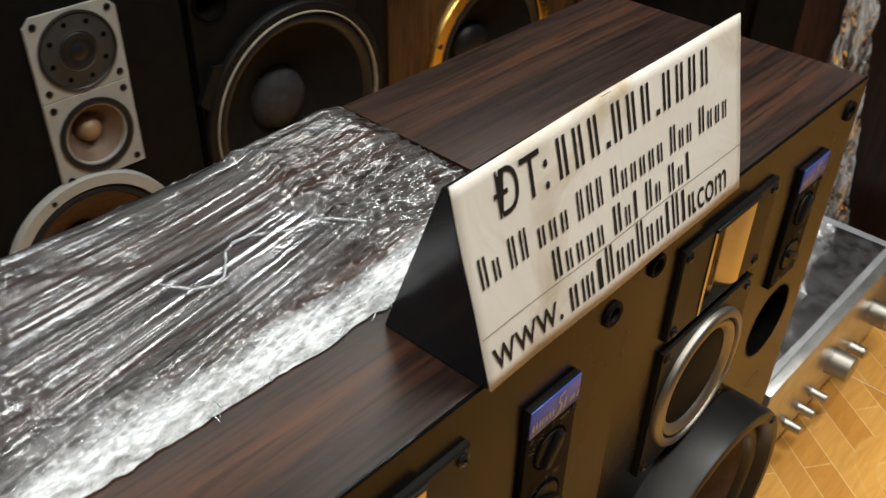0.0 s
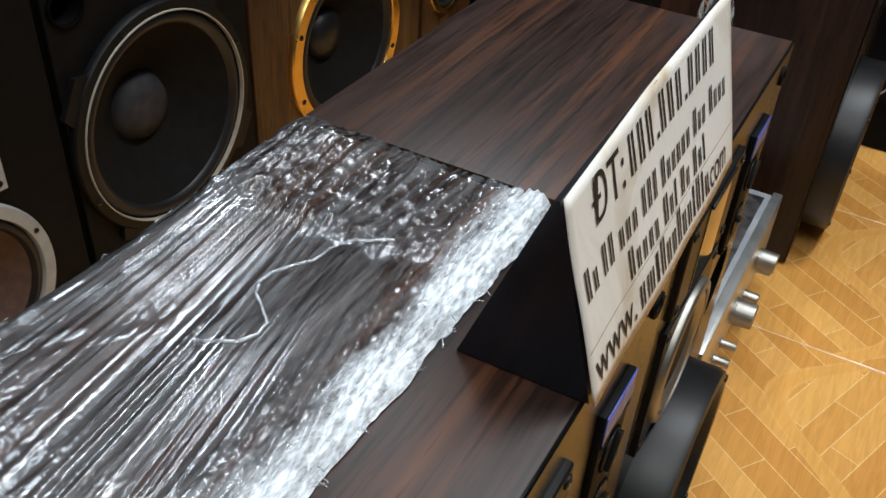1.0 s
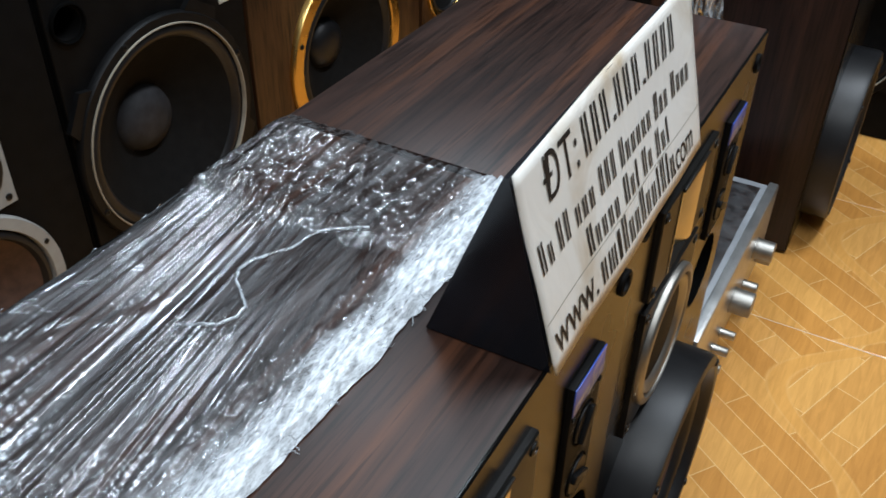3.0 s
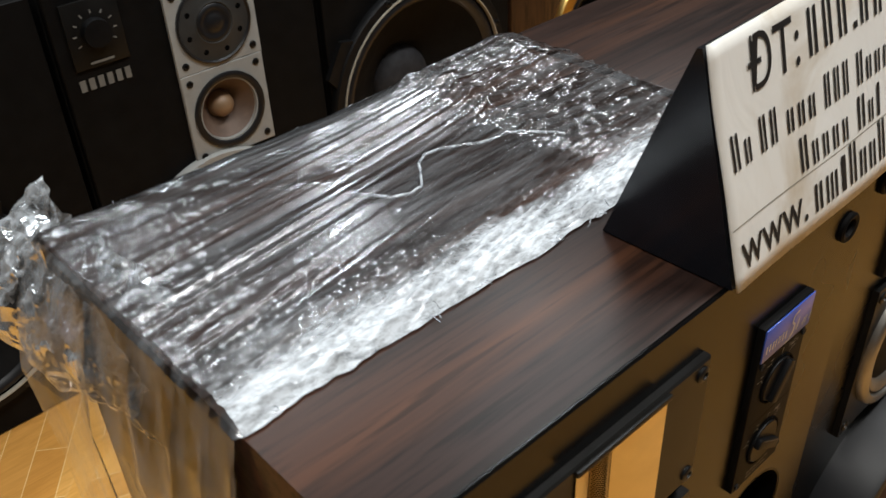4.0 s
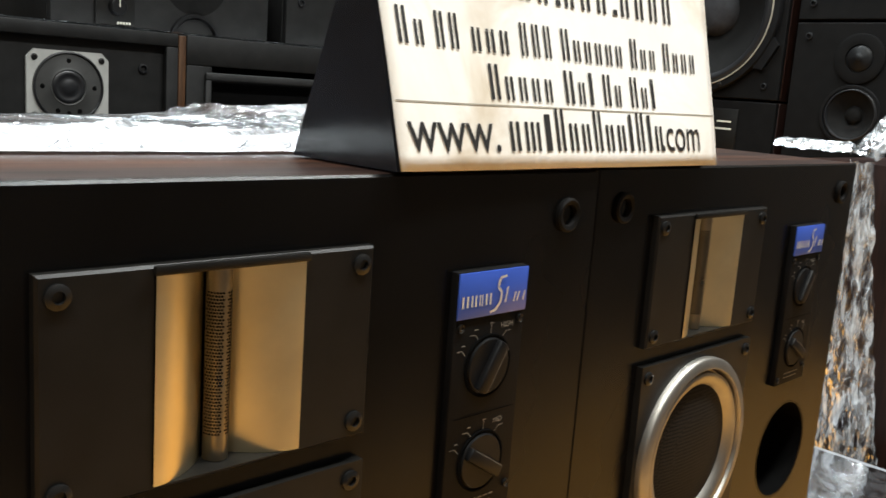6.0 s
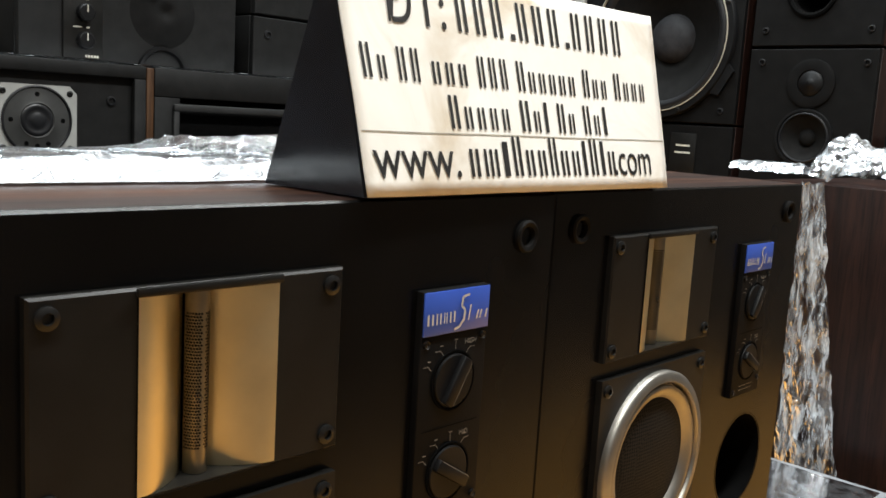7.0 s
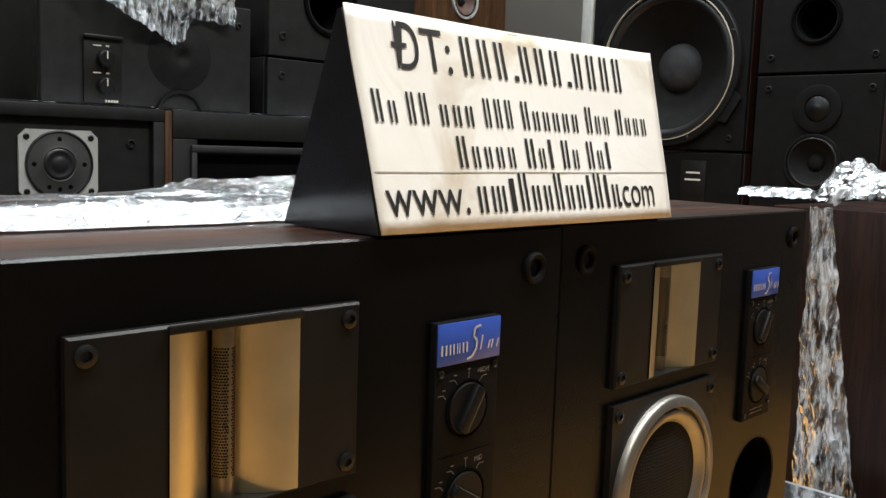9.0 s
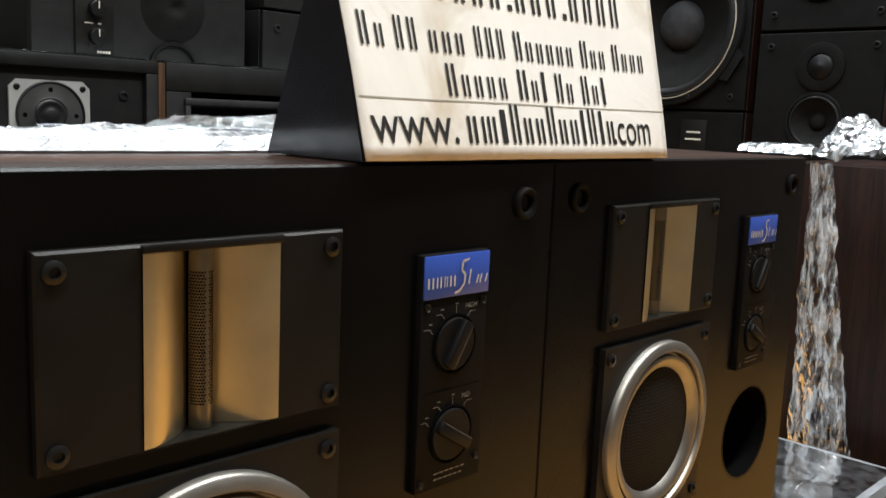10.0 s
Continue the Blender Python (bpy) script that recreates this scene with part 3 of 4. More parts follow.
def cabinet_film():
    """One sheet: from the gap over the top, round the far edge and down the outer side."""
    nu, nv = 640, 270
    verts, faces, mats = [], [], []
    xr, xl, top = -0.0105, -0.3905, H + 0.0012
    flat = xr - xl
    drop = 0.5
    for i in range(nu + 1):
        u = i / nu * (flat + drop * 0.8)
        for j in range(nv + 1):
            v = j / nv
            edge = 0.0865 + 0.004 * noise.noise(Vector((u * 28, 3.0, 0))) + 0.0015 * noise.noise(Vector((u * 120, 5.0, 0)))
            y = edge + (0.3015 - edge) * v
            x = xr - min(u, flat)
            # taut lines spread towards the front as they run from the fold to the outer end
            s = 0.3 - (0.3 - y) / (1 + 1.7 * max(0.0, -0.12 - x))
            bend = 2 * noise.noise(Vector((x * 2, s * 9, 1))) + 1.4 * noise.noise(Vector((x * 0.8, s * 40, 5)))
            strength = 0.35 + 1.5 * max(0.0, noise.noise(Vector((x * 2, s * 34, 9))) + 0.24)
            lines = 0.00062 * math.sin(s * 2 * math.pi / 0.0064 + bend) * strength + 0.00022 * math.sin(s * 2 * math.pi / 0.0029 + 2 * bend) * strength
            lines += ridged(x * 1.6, s * 80) * 0.0011 + ridged(x * 2.0, s * 150, 11) ** 3 * 0.0012
            window = math.exp(-(((x + 0.18) / 0.055) ** 2 + ((y - 0.203) / 0.024) ** 2) ** 2)
            along = min(1.0, max(0.0, (x + 0.345) / 0.11))
            tongue = math.exp(-((y - (0.302 - 0.078 * along)) / 0.007) ** 2) * (1 if -0.35 < x < -0.225 else 0)
            lines *= 1.2 * (1 - 0.78 * window) * (1 - 0.8 * tongue)
            crush = 0.0010 * ridged(x * 30, y * 130, 2) + 0.0009 * ridged(x * 90, y * 380, 7)
            band = max(0.0, 1 - abs(v - 0.1) / 0.17)
            cross = math.exp(-((x + 0.112 + 0.012 * noise.noise(Vector((y * 60, 2, 2)))) / 0.008) ** 2) * min(1, max(0, (y - 0.135) * 30))
            near = math.exp(-((x + 0.36) / 0.05) ** 2)
            rise = min(1.0, max(0.0, (x + 0.21) / 0.17)) ** 1.3 * min(1.0, 0.12 + (xr - x) / 0.022)
            hump = 0.011 * rise * math.exp(-((v - 0.78) / 0.22) ** 2) + 0.0014 * math.sin(math.pi * v)
            lip = 0.002 * math.exp(-((v - 0.93) / 0.05) ** 2) * max(0.0, 0.6 + noise.noise(Vector((x * 40, 1, 1))))
            h = 0.0022 + lines + crush * min(1.6, band * 1.6 + cross * 1.2 + near * 0.5) + 0.0018 * cross + cross * 0.0014 * ridged(x * 110, y * 110, 21) + 0.0035 * band * (0.9 + 0.5 * noise.noise(Vector((x * 18, y * 40, 0)))) + hump + lip
            h += 0.0020 * noise.noise(Vector((x * 2.2, s * 28, 6))) + 0.0010 * noise.noise(Vector((x * 2.5, s * 48, 8)))
            rough_end = min(1.0, max(0.0, (x + 0.118) / 0.015))
            h += rough_end * (0.0006 * math.sin(y * 2 * math.pi / 0.0055 + bend * 0.4) + 0.0017 * ridged(x * 24, y * 85, 13) + 0.0013 * ridged(x * 62, y * 160, 15) + 0.0006 * ridged(x * 150, y * 260, 17))
            h *= min(1, v / 0.03 + 0.05)
            if v > 0.97:
                h -= (v - 0.97) / 0.03 * (h + 0.03)
            if u <= flat:
                verts.append((x, y, top + (h if v > 0.97 else max(h, 0.0002))))
            else:
                d = u - flat
                out = 0.003 + (0.006 + 0.02 * v) * min(1, d / 0.08) + 0.006 * ridged(y * 22, d * 3) * min(1, d / 0.04)
                verts.append((xl - abs(out), y + 0.02 * noise.noise(Vector((d * 6, y * 4, 2))) * min(1, d * 4), top - d + 0.002))
    w = nv + 1
    for i in range(nu):
        for j in range(nv):
            a = i * w + j
            faces.append((a, a + 1, a + w + 1, a + w))
            u, v = i / nu * (flat + drop * 0.8), j / nv
            fold = math.exp(-((u - 0.1035 + 0.012 * noise.noise(Vector((v * 9, 0, 0)))) / 0.008) ** 2) * (1 if 0.25 < v < 0.85 else 0)
            milk = noise.noise(Vector((i * 0.056, j * 0.15, 0)))
            mats.append(1 if v < 0.2 + 0.07 * noise.noise(Vector((i * 0.042, j * 0.095, 0))) or fold + 0.5 * milk > 0.55 else 0)
    ob = thing("stretch_film", "clear wrinkled stretch film with a bunched white edge over cabinet", "stretch film", Matrix())
    turn = int(nu * flat / (flat + drop * 0.8)) * nv
    for name, label, mat, pick in (("clear_sheet", "taut clear streaked film", FILM, [f for f, k in zip(faces[:turn], mats) if k == 0]), ("bunched_edge", "milky white bunched film", FILM, [f for f, k in zip(faces[:turn], mats) if k == 1]), ("side_drape", "hazy clear film hanging down the side", FILM_DRAPE, faces[turn:])):
        used = sorted({v for f in pick for v in f})
        back = {v: k for k, v in enumerate(used)}
        me = bpy.data.meshes.new(name)
        me.from_pydata([verts[v] for v in used], [], [tuple(back[v] for v in f) for f in pick])
        me.materials.append(mat)
        me.polygons.foreach_set("use_smooth", [True] * len(pick))
        part(name, me, mat, ob, label)
    strand = [(-0.109, 0.154), (-0.122, 0.171), (-0.136, 0.182), (-0.154, 0.183), (-0.166, 0.192), (-0.176, 0.197), (-0.188, 0.197), (-0.197, 0.191), (-0.204, 0.182), (-0.214, 0.170), (-0.223, 0.170), (-0.233, 0.174), (-0.241, 0.187), (-0.246, 0.199)]
    fine = []
    for a, b in zip(strand, strand[1:]):
        for k in range(4):
            f = k / 4
            x, y = a[0] + (b[0] - a[0]) * f, a[1] + (b[1] - a[1]) * f
            fine.append((x, y + 0.0015 * noise.noise(Vector((x * 150, 0, 0))), H + 0.0105 + 0.002 * noise.noise(Vector((x * 60, y * 60, 3)))))
    part("loose_strand", tube(fine, 0.0009, 5), FILM_MILKY, ob, "twisted milky strand of loose film", smooth=80)
    rng = random.Random(5)
    for k in range(40):
        front = k < 24
        x = -0.02 - 0.36 * rng.random()
        p = Vector((x, 0.0875 if front else 0.296, H + 0.003))
        d = Vector((rng.uniform(-1, 1), rng.uniform(-0.7, 0.1) if front else rng.uniform(-0.3, 0.4), rng.uniform(0.0, 0.5))).normalized()
        pts = []
        for j in range(7):
            pts.append(tuple(p))
            d = (d + 0.6 * Vector((rng.uniform(-1, 1), rng.uniform(-1, 1), rng.uniform(-0.6, 0.5)))).normalized()
            p = p + d * rng.uniform(0.0006, 0.0018)
            p.z = max(p.z, H + 0.0012)
        part("wisp", tube(pts, 0.00028, 4), FILM_MILKY, ob, smooth=80)
    return ob


top_film = cabinet_film()


# ---- tent sign ----
def tent_sign():
    s = thing("table_sign", "cream paper tent sign with black lettering and black card ends", "sign", pose(-0.1645, -0.0040, H + 0.001, 0, 0, 1.29))
    L, hz, apex, foot = 0.2907, 0.1185, 0.0343, 0.0805
    face = Vector((0, apex, hz))
    n = Vector((0, -hz, apex)).normalized()

    def at(u, v, lift=0.0):
        """Along the face: u metres right, v from 0 at the foot to 1 at the ridge."""
        bow = 0.0025 * math.sin(math.pi * u / L) * v + 0.0012 * noise.noise(Vector((u * 12, v * 2.0, 0)))
        return Vector((u + 0.0141 * v * u / L, 0, 0)) + face * v * (1 + 0.026 * u / L) + n * (lift - bow)

    def sheet(lift, nu=40, nv=16, u0=0.0, u1=L, v0=0.0, v1=1.0):
        bm = bmesh.new()
        g = [[bm.verts.new(at(u0 + (u1 - u0) * i / nu, v0 + (v1 - v0) * j / nv, lift)) for j in range(nv + 1)] for i in range(nu + 1)]
        for i in range(nu):
            for j in range(nv):
                bm.faces.new((g[i][j], g[i + 1][j], g[i + 1][j + 1], g[i][j + 1]))
        return bm

    body = bmesh.new()
    rim = []
    for u in (0.0004, L - 0.0004):
        rim.append([body.verts.new(p) for p in ((u, 0.0012, 0), (u, foot, 0), (u * 1.0485, apex + 0.003, hz * (1 + 0.026 * u / L) - 0.002), (u * 1.0485, apex, hz * (1 + 0.026 * u / L) - 0.0015))])
    a, b = rim
    body.faces.new(a), body.faces.new(b[::-1])
    for i in range(4):
        j = (i + 1) % 4
        body.faces.new((a[i], b[i], b[j], a[j]))
    part("card_body", body, CARD_BLACK, s, "glossy black folded card", smooth=None)
    f = part("paper_face", sheet(0.0016), PAPER, s, "yellowed creased cream paper", smooth=80)
    md = f.modifiers.new("thick", "SOLIDIFY")
    md.thickness, md.offset = 0.0012, -1
    crease = part("paper_fold", sheet(0.0031, 40, 2, 0.001, L - 0.001, 0.262, 0.268), CREAM_LINE, s, "faint fold line across the paper", smooth=None)

    def lay(me, u, v):
        """Moves a flat lettering mesh onto the paper."""
        for vert in me.vertices:
            vert.co = at(u + vert.co.x, v + vert.co.z / face.length, 0.0034)
        return me

    def word(text, size, width, u, v):
        me = letters(text, size, width)
        me.materials.append(INK)
        part("lettering", lay(me, u, v), INK, s)

    def bars(widths, u, v, height, pitch):
        """Plain upright bars that stand for writing."""
        for wd, hh in widths:
            if wd > 0:
                bm = bmesh.new()
                span, top = pitch * wd, v + hh * height / face.length
                stems = ((0.02, 0.98),) if wd < 0.45 else ((0.0, 0.34), (0.66, 1.0)) if wd < 0.9 else ((0.0, 0.2), (0.4, 0.6), (0.8, 1.0))
                for a, b in stems:
                    q = [(u + span * a, v), (u + span * b, v), (u + span * b, top), (u + span * a, top)]
                    bm.faces.new([bm.verts.new(at(p, r, 0.0034)) for p, r in q])
                part("writing_bar", bm, INK, s, smooth=None)
            u += pitch * abs(wd)

    word("\u0110T:", 0.037, 0.82, 0.028, 0.735)
    bars([(0.55, 1), (-0.45, 0)] * 3 + [(0.3, 0.15), (-0.25, 0)] + [(0.55, 1), (-0.45, 0)] * 3 + [(0.3, 0.15), (-0.25, 0)] + [(0.55, 1), (-0.45, 0)] * 4, 0.083, 0.735, 0.024, 0.0153)
    row = [(0.55, 1), (-0.45, 0), (0.5, 0.68), (-0.8, 0), (0.5, 1), (-0.4, 0), (0.5, 1), (-0.9, 0)] + [(0.55, 0.68), (-0.4, 0)] * 3 + [(-0.5, 0)] + [(0.5, 1), (-0.4, 0)] * 3 + [(-0.5, 0), (0.6, 1), (-0.4, 0)] + [(0.55, 0.68), (-0.4, 0)] * 5 + [(-0.5, 0), (0.6, 1), (-0.4, 0)] + [(0.5, 0.68), (-0.4, 0)] * 2 + [(-0.5, 0), (0.6, 1), (-0.4, 0)] + [(0.5, 0.68), (-0.4, 0)] * 3
    bars(row, 0.008, 0.485, 0.018, 0.0109)
    bars([(0.6, 1), (-0.4, 0)] + [(0.5, 0.68), (-0.4, 0)] * 4 + [(-0.6, 0), (0.7, 1), (-0.4, 0), (0.5, 0.68), (-0.4, 0), (0.3, 1), (-0.9, 0), (0.6, 1), (-0.4, 0), (0.5, 0.68), (-0.9, 0), (0.6, 1), (-0.4, 0), (0.5, 0.68), (-0.4, 0), (0.3, 1)], 0.067, 0.288, 0.0185, 0.0117)
    word("www.", 0.031, 0.88, 0.006, 0.074)
    bars([(0.6, 0.7), (-0.35, 0), (0.95, 0.7), (-0.35, 0), (0.4, 0.9), (-0.35, 0), (0.6, 1.05), (-0.35, 0), (0.6, 0.7), (-0.35, 0), (0.6, 0.7), (-0.35, 0), (0.6, 1.05), (-0.35, 0), (0.6, 0.7), (-0.35, 0), (0.6, 0.7), (-0.35, 0), (0.3, 1), (-0.35, 0), (0.6, 1.05), (-0.35, 0), (0.3, 1), (-0.35, 0), (0.6, 0.7)], 0.0775, 0.074, 0.022, 0.0126)
    word(".com", 0.031, 0.80, 0.221, 0.074)
    return s


tent_sign()


# ---- stacked loudspeakers ----
def round_driver(s, x, z, R, style, y=0.0):
    """A cone driver on a front at y: flange, ring line, surround, cone and cap."""
    flange, cone, cap, line = {
        "black": (BLACK_PLASTIC, CONE, DUSTCAP, CREAM_LINE), "gold": (GOLD, CONE, RUBBER, None), "white": (WHITE_PLATE, CONE_BROWN, CONE, None),
        "plain": (BLACK_PLASTIC, CONE, CONE, None), "tan": (BLACK_PLASTIC, CONE_BROWN, TAN, None)}[style]
    y -= 0.0002
    t = min(0.012, R * 0.1)
    wide = {"gold": 0.16, "white": 0.15}.get(style, 0.1)
    ring = part("driver_ring", lathe([(R, y + 0.0008), (R, y - t * 0.7), (R * 0.985, y - t), (R * (1 - wide * 0.9), y - t), (R * (1 - wide), y - t * 0.5), (R * (1 - wide), y + 0.0008)], x, z, 72), flange, s, {"gold": "shining gold-plated driver ring", "white": "pale grey driver ring"}.get(style, ""), smooth=40)
    r = R * (1 - wide)
    if line:
        part("gasket_line", lathe([(r * 1.018, y - t * 1.02), (r * 1.015, y - t * 1.2), (r * 1.004, y - t * 1.2), (r, y - t * 0.6)], x, z, 72), line, ring, "thin pale gasket line")
    part("surround", lathe([(r, y - t * 0.3), (r * 0.96, y - t * 0.85), (r * 0.91, y - t * 0.85), (r * 0.87, y - t * 0.1)], x, z, 60), RUBBER, ring, smooth=60)
    part("cone", lathe([(r * 0.875, y - t * 0.15), (r * 0.62, y + R * 0.14), (r * 0.38, y + R * 0.3), (r * 0.3, y + R * 0.32)], x, z, 60), cone, ring, smooth=60)
    part("dust_cap", lathe([(r * 0.34, y + R * 0.32), (r * 0.3, y + R * 0.24), (r * 0.17, y + R * 0.19), (0, y + R * 0.175)], x, z, 40), cap, ring, smooth=60)
    if style in ("gold", "white", "black"):
        for k in range(8 if style == "gold" else 4):
            a = math.pi / 8 + k * math.pi / (4 if style == "gold" else 2)
            screw(ring, x + (R - R * wide * 0.5) * math.cos(a), y - t, z + (R - R * wide * 0.5) * math.sin(a), R * 0.028)
    if style == "black":
        for k in range(4):
            a = math.pi / 4 + k * math.pi / 2 + 0.25
            bm = slab([(R * 0.98, -R * 0.2), (R * 1.09, -R * 0.16), (R * 1.09, R * 0.16), (R * 0.98, R * 0.2)], t * 0.8, None, y - t * 0.78)
            c = part("clamp", bm, BLACK_PLASTIC, ring, smooth=None)
            c.matrix_local = Matrix.Translation((x, 0, z)) @ Matrix.Rotation(-a, 4, "Y")
    return ring


TAN = dusty("tan_dust_cap", (0.25, 0.155, 0.085), 0.45, 0, 0, 30, 0.2, 0.1)


def white_plate(s, x, z, w, h, kind, corners=(1, 1, 1, 1)):
    """A pale plate with clipped corners that carries a dome or a small cone."""
    c = 0.012
    pts = []
    for (sx, sz), cut in zip(((-1, -1), (1, -1), (1, 1), (-1, 1)), corners):
        px, pz = x + sx * w / 2, z + sz * h / 2
        if cut:
            a, b = (px - sx * c, pz), (px, pz - sz * c)
            pts += [b, a] if sx * sz > 0 else [a, b]
        else:
            pts.append((px, pz))
    board = slab(pts, 0.0052, None, -0.005) if kind == "dome" else pierced(x - w / 2, x + w / 2, z - h / 2, z + h / 2, -0.005, 0.0002, [(x, z, w * 0.345)])
    plate = part("driver_plate", board, WHITE_PLATE, s, "pale grey clipped-corner driver plate", smooth=None)
    for sx in (-1, 1):
        for sz in (-1, 1):
            screw(plate, x + sx * (w / 2 - 0.012), -0.005, z + sz * (h / 2 - 0.012), 0.005)
    R = w * 0.43
    if kind == "dome":
        part("dome_flange", lathe([(R * 0.93, -0.0062), (R * 0.9, -0.0065), (R * 0.55, -0.0062), (R * 0.5, -0.0075), (R * 0.46, -0.006)], x, z, 56), FLANGE_GREY, plate, "dark grey ringed tweeter flange", smooth=40)
        part("flange_rim", lathe([(R, -0.0045), (R, -0.008), (R * 0.96, -0.0088), (R * 0.925, -0.0062)], x, z, 56), RUBBER, plate, smooth=40)
        part("dome", lathe([(R * 0.47, -0.006), (R * 0.42, -0.0085), (R * 0.34, -0.0078), (R * 0.28, -0.0062), (R * 0.2, -0.0085), (R * 0.1, -0.0098), (0, -0.0102)], x, z, 40), RUBBER, plate, "dark tweeter dome", smooth=60)
        for k in range(8):
            a = k * math.pi / 4 + (0.0 if sum(corners) == 4 else 0.3)
            if sum(corners) == 4 and k in (1, 3, 5, 7):
                if k in (1, 3):
                    continue
                a += 0.35 if k == 5 else -0.35
            # Raised dark disc painted for the shade of a hole.
            part("flange_hole", lathe([(R * 0.07, -0.0064), (R * 0.06, -0.0067), (0, -0.0067)], x + R * 0.74 * math.cos(a), z + R * 0.74 * math.sin(a), 12), HOLE, plate, smooth=None)
    else:
        part("cone_flange", lathe([(R, -0.0045), (R, -0.0075), (R * 0.93, -0.009), (R * 0.84, -0.007), (R * 0.8, 0.002)], x, z, 56), RUBBER, plate, smooth=50)
        part("cone", lathe([(R * 0.81, 0.0), (R * 0.5, 0.018), (R * 0.32, 0.026)], x, z, 48), TAN_CONE, plate, "tan paper midrange cone", smooth=60)
        part("dust_cap", lathe([(R * 0.36, 0.024), (R * 0.3, 0.012), (R * 0.18, 0.004), (0, 0.001)], x, z, 32), TAN, plate, "tan midrange dust cap", smooth=60)
    return plate


TAN_CONE = dusty("tan_cone_paper", (0.14, 0.09, 0.065), 0.6, 0, 0, 40, 0.25, 0.2)


def cabinet(m, w, h, d, label, body=BLACK_VINYL, front=BLACK_VINYL, frame=0.0, group="stacked loudspeakers", holes=()):
    """An upright cabinet; its front faces -y at y = 0 and its base stands at z = 0, x from 0 to w. frame: a raised rim round the front."""
    s = thing("loudspeaker", label, "loudspeaker", m, group)
    part("cabinet", shell(0, w, 0.0122, d, 0, h, 0.003), body, s)
    part("front_baffle", pierced(0.002, w - 0.002, 0.002, h - 0.002, 0, 0.014, holes), front, s)
    if frame:
        for name, x0, x1, z0, z1 in (("front_rim", 0, w, h - frame, h), ("front_rim", 0, frame, 0, h - frame - 0.0005), ("front_rim", w - frame, w, 0, h - frame - 0.0005)):
            part(name, box(x0, x1, -0.012, -0.0002, z0, z1, 0.002), body, s)
    return s


def port(s, x, z, r, y=0.0):
    return part("bass_port", lathe([(r * 1.14, y + 0.0005), (r * 1.12, y - 0.005), (r * 1.02, y - 0.006), (r * 0.95, y), (r * 0.9, y + 0.02), (r * 0.9, y + 0.1), (0, y + 0.1)], x, z, 40), HOLE, s, "round black bass port", smooth=45)


def sockets(s, pts, r=0.008):
    for x, z in pts:
        part("grille_socket", lathe([(r, 0.0005), (r, -0.003), (r * 0.7, -0.0035), (r * 0.5, 0.002), (0, 0.002)], x, z, 20), RUBBER, s, smooth=40)


FY = 0.885
# floor row, along the north wall
s = cabinet(pose(-0.584, FY, 0), 0.41, 0.55, 0.28, "black three-way loudspeaker standing on the floor", BLACK_VINYL, holes=[(0.2, 0.2, 0.1343)])
round_driver(s, 0.2, 0.2, 0.15, "black")
s = cabinet(pose(-0.166, FY, 0), 0.372, 0.55, 0.28, "black three-way loudspeaker with pale driver plates on floor", BLACK_VINYL, holes=[(0.208, 0.332, 0.045), (0.171, 0.14, 0.117)])
white_plate(s, 0.208, 0.457, 0.127, 0.116, "dome", (0, 0, 1, 1))
white_plate(s, 0.208, 0.332, 0.127, 0.132, "cone", (1, 1, 0, 0))
round_driver(s, 0.171, 0.14, 0.138, "white")
p = part("level_control", box(0.018, 0.088, -0.004, -0.0002, 0.448, 0.53, 0.001), BLACK_PLATE, s, "black level control with pale marks")
part("dial", lathe([(0.018, -0.004), (0.017, -0.014), (0, -0.015)], 0.053, 0.49, 28), BLACK_PLASTIC, p)
bm = bmesh.new()
for k in range(9):
    a = radians(-30 + k * 30)
    stroke([(0.053 + 0.023 * math.cos(a), 0.49 + 0.023 * math.sin(a)), (0.053 + 0.028 * math.cos(a), 0.49 + 0.028 * math.sin(a))], 0.002, bm, -0.0045)
stroke([(0.038, 0.454), (0.068, 0.454)], 0.003, bm, -0.0045)
tagged(part("dial_mark", bm, PANEL_INK, p, smooth=None), kind="stuff")
bm = bmesh.new()
for k in range(6):
    stroke([(0.019 + k * 0.0118, 0.428), (0.0265 + k * 0.0118, 0.428)], 0.015, bm, -0.0006)
tagged(part("maker_mark", bm, PANEL_INK, s, "row of pale plain blocks", smooth=None), kind="stuff")
s = cabinet(pose(0.2145, FY, 0), 0.389, 0.55, 0.28, "black loudspeaker with one large woofer and port on floor", BLACK_VINYL, BLACK_VINYL, holes=[(0.1825, 0.2405, 0.166), (0.0375, 0.466, 0.0235)])
round_driver(s, 0.1825, 0.2405, 0.186, "black")
port(s, 0.0375, 0.466, 0.026)
part("maker_mark", box(0.33, 0.36, -0.0015, -0.0002, 0.395, 0.405, 0.0004), PALE_INK, s, "small pale plain badge")
s = cabinet(pose(0.608, FY, 0), 0.57, 0.55, 0.28, "brown wooden loudspeaker with gold woofer ring on floor", BROWNWOOD, BROWNWOOD, holes=[(0.282, 0.186, 0.1545)])
round_driver(s, 0.282, 0.186, 0.185, "gold")

s = cabinet(pose(1.19, FY, 0), 0.235, 0.55, 0.28, "narrow brown wooden loudspeaker with small gold ring on floor", BROWNWOOD, BROWNWOOD, holes=[(0.105, 0.2, 0.0715)])
round_driver(s, 0.105, 0.2, 0.086, "gold")

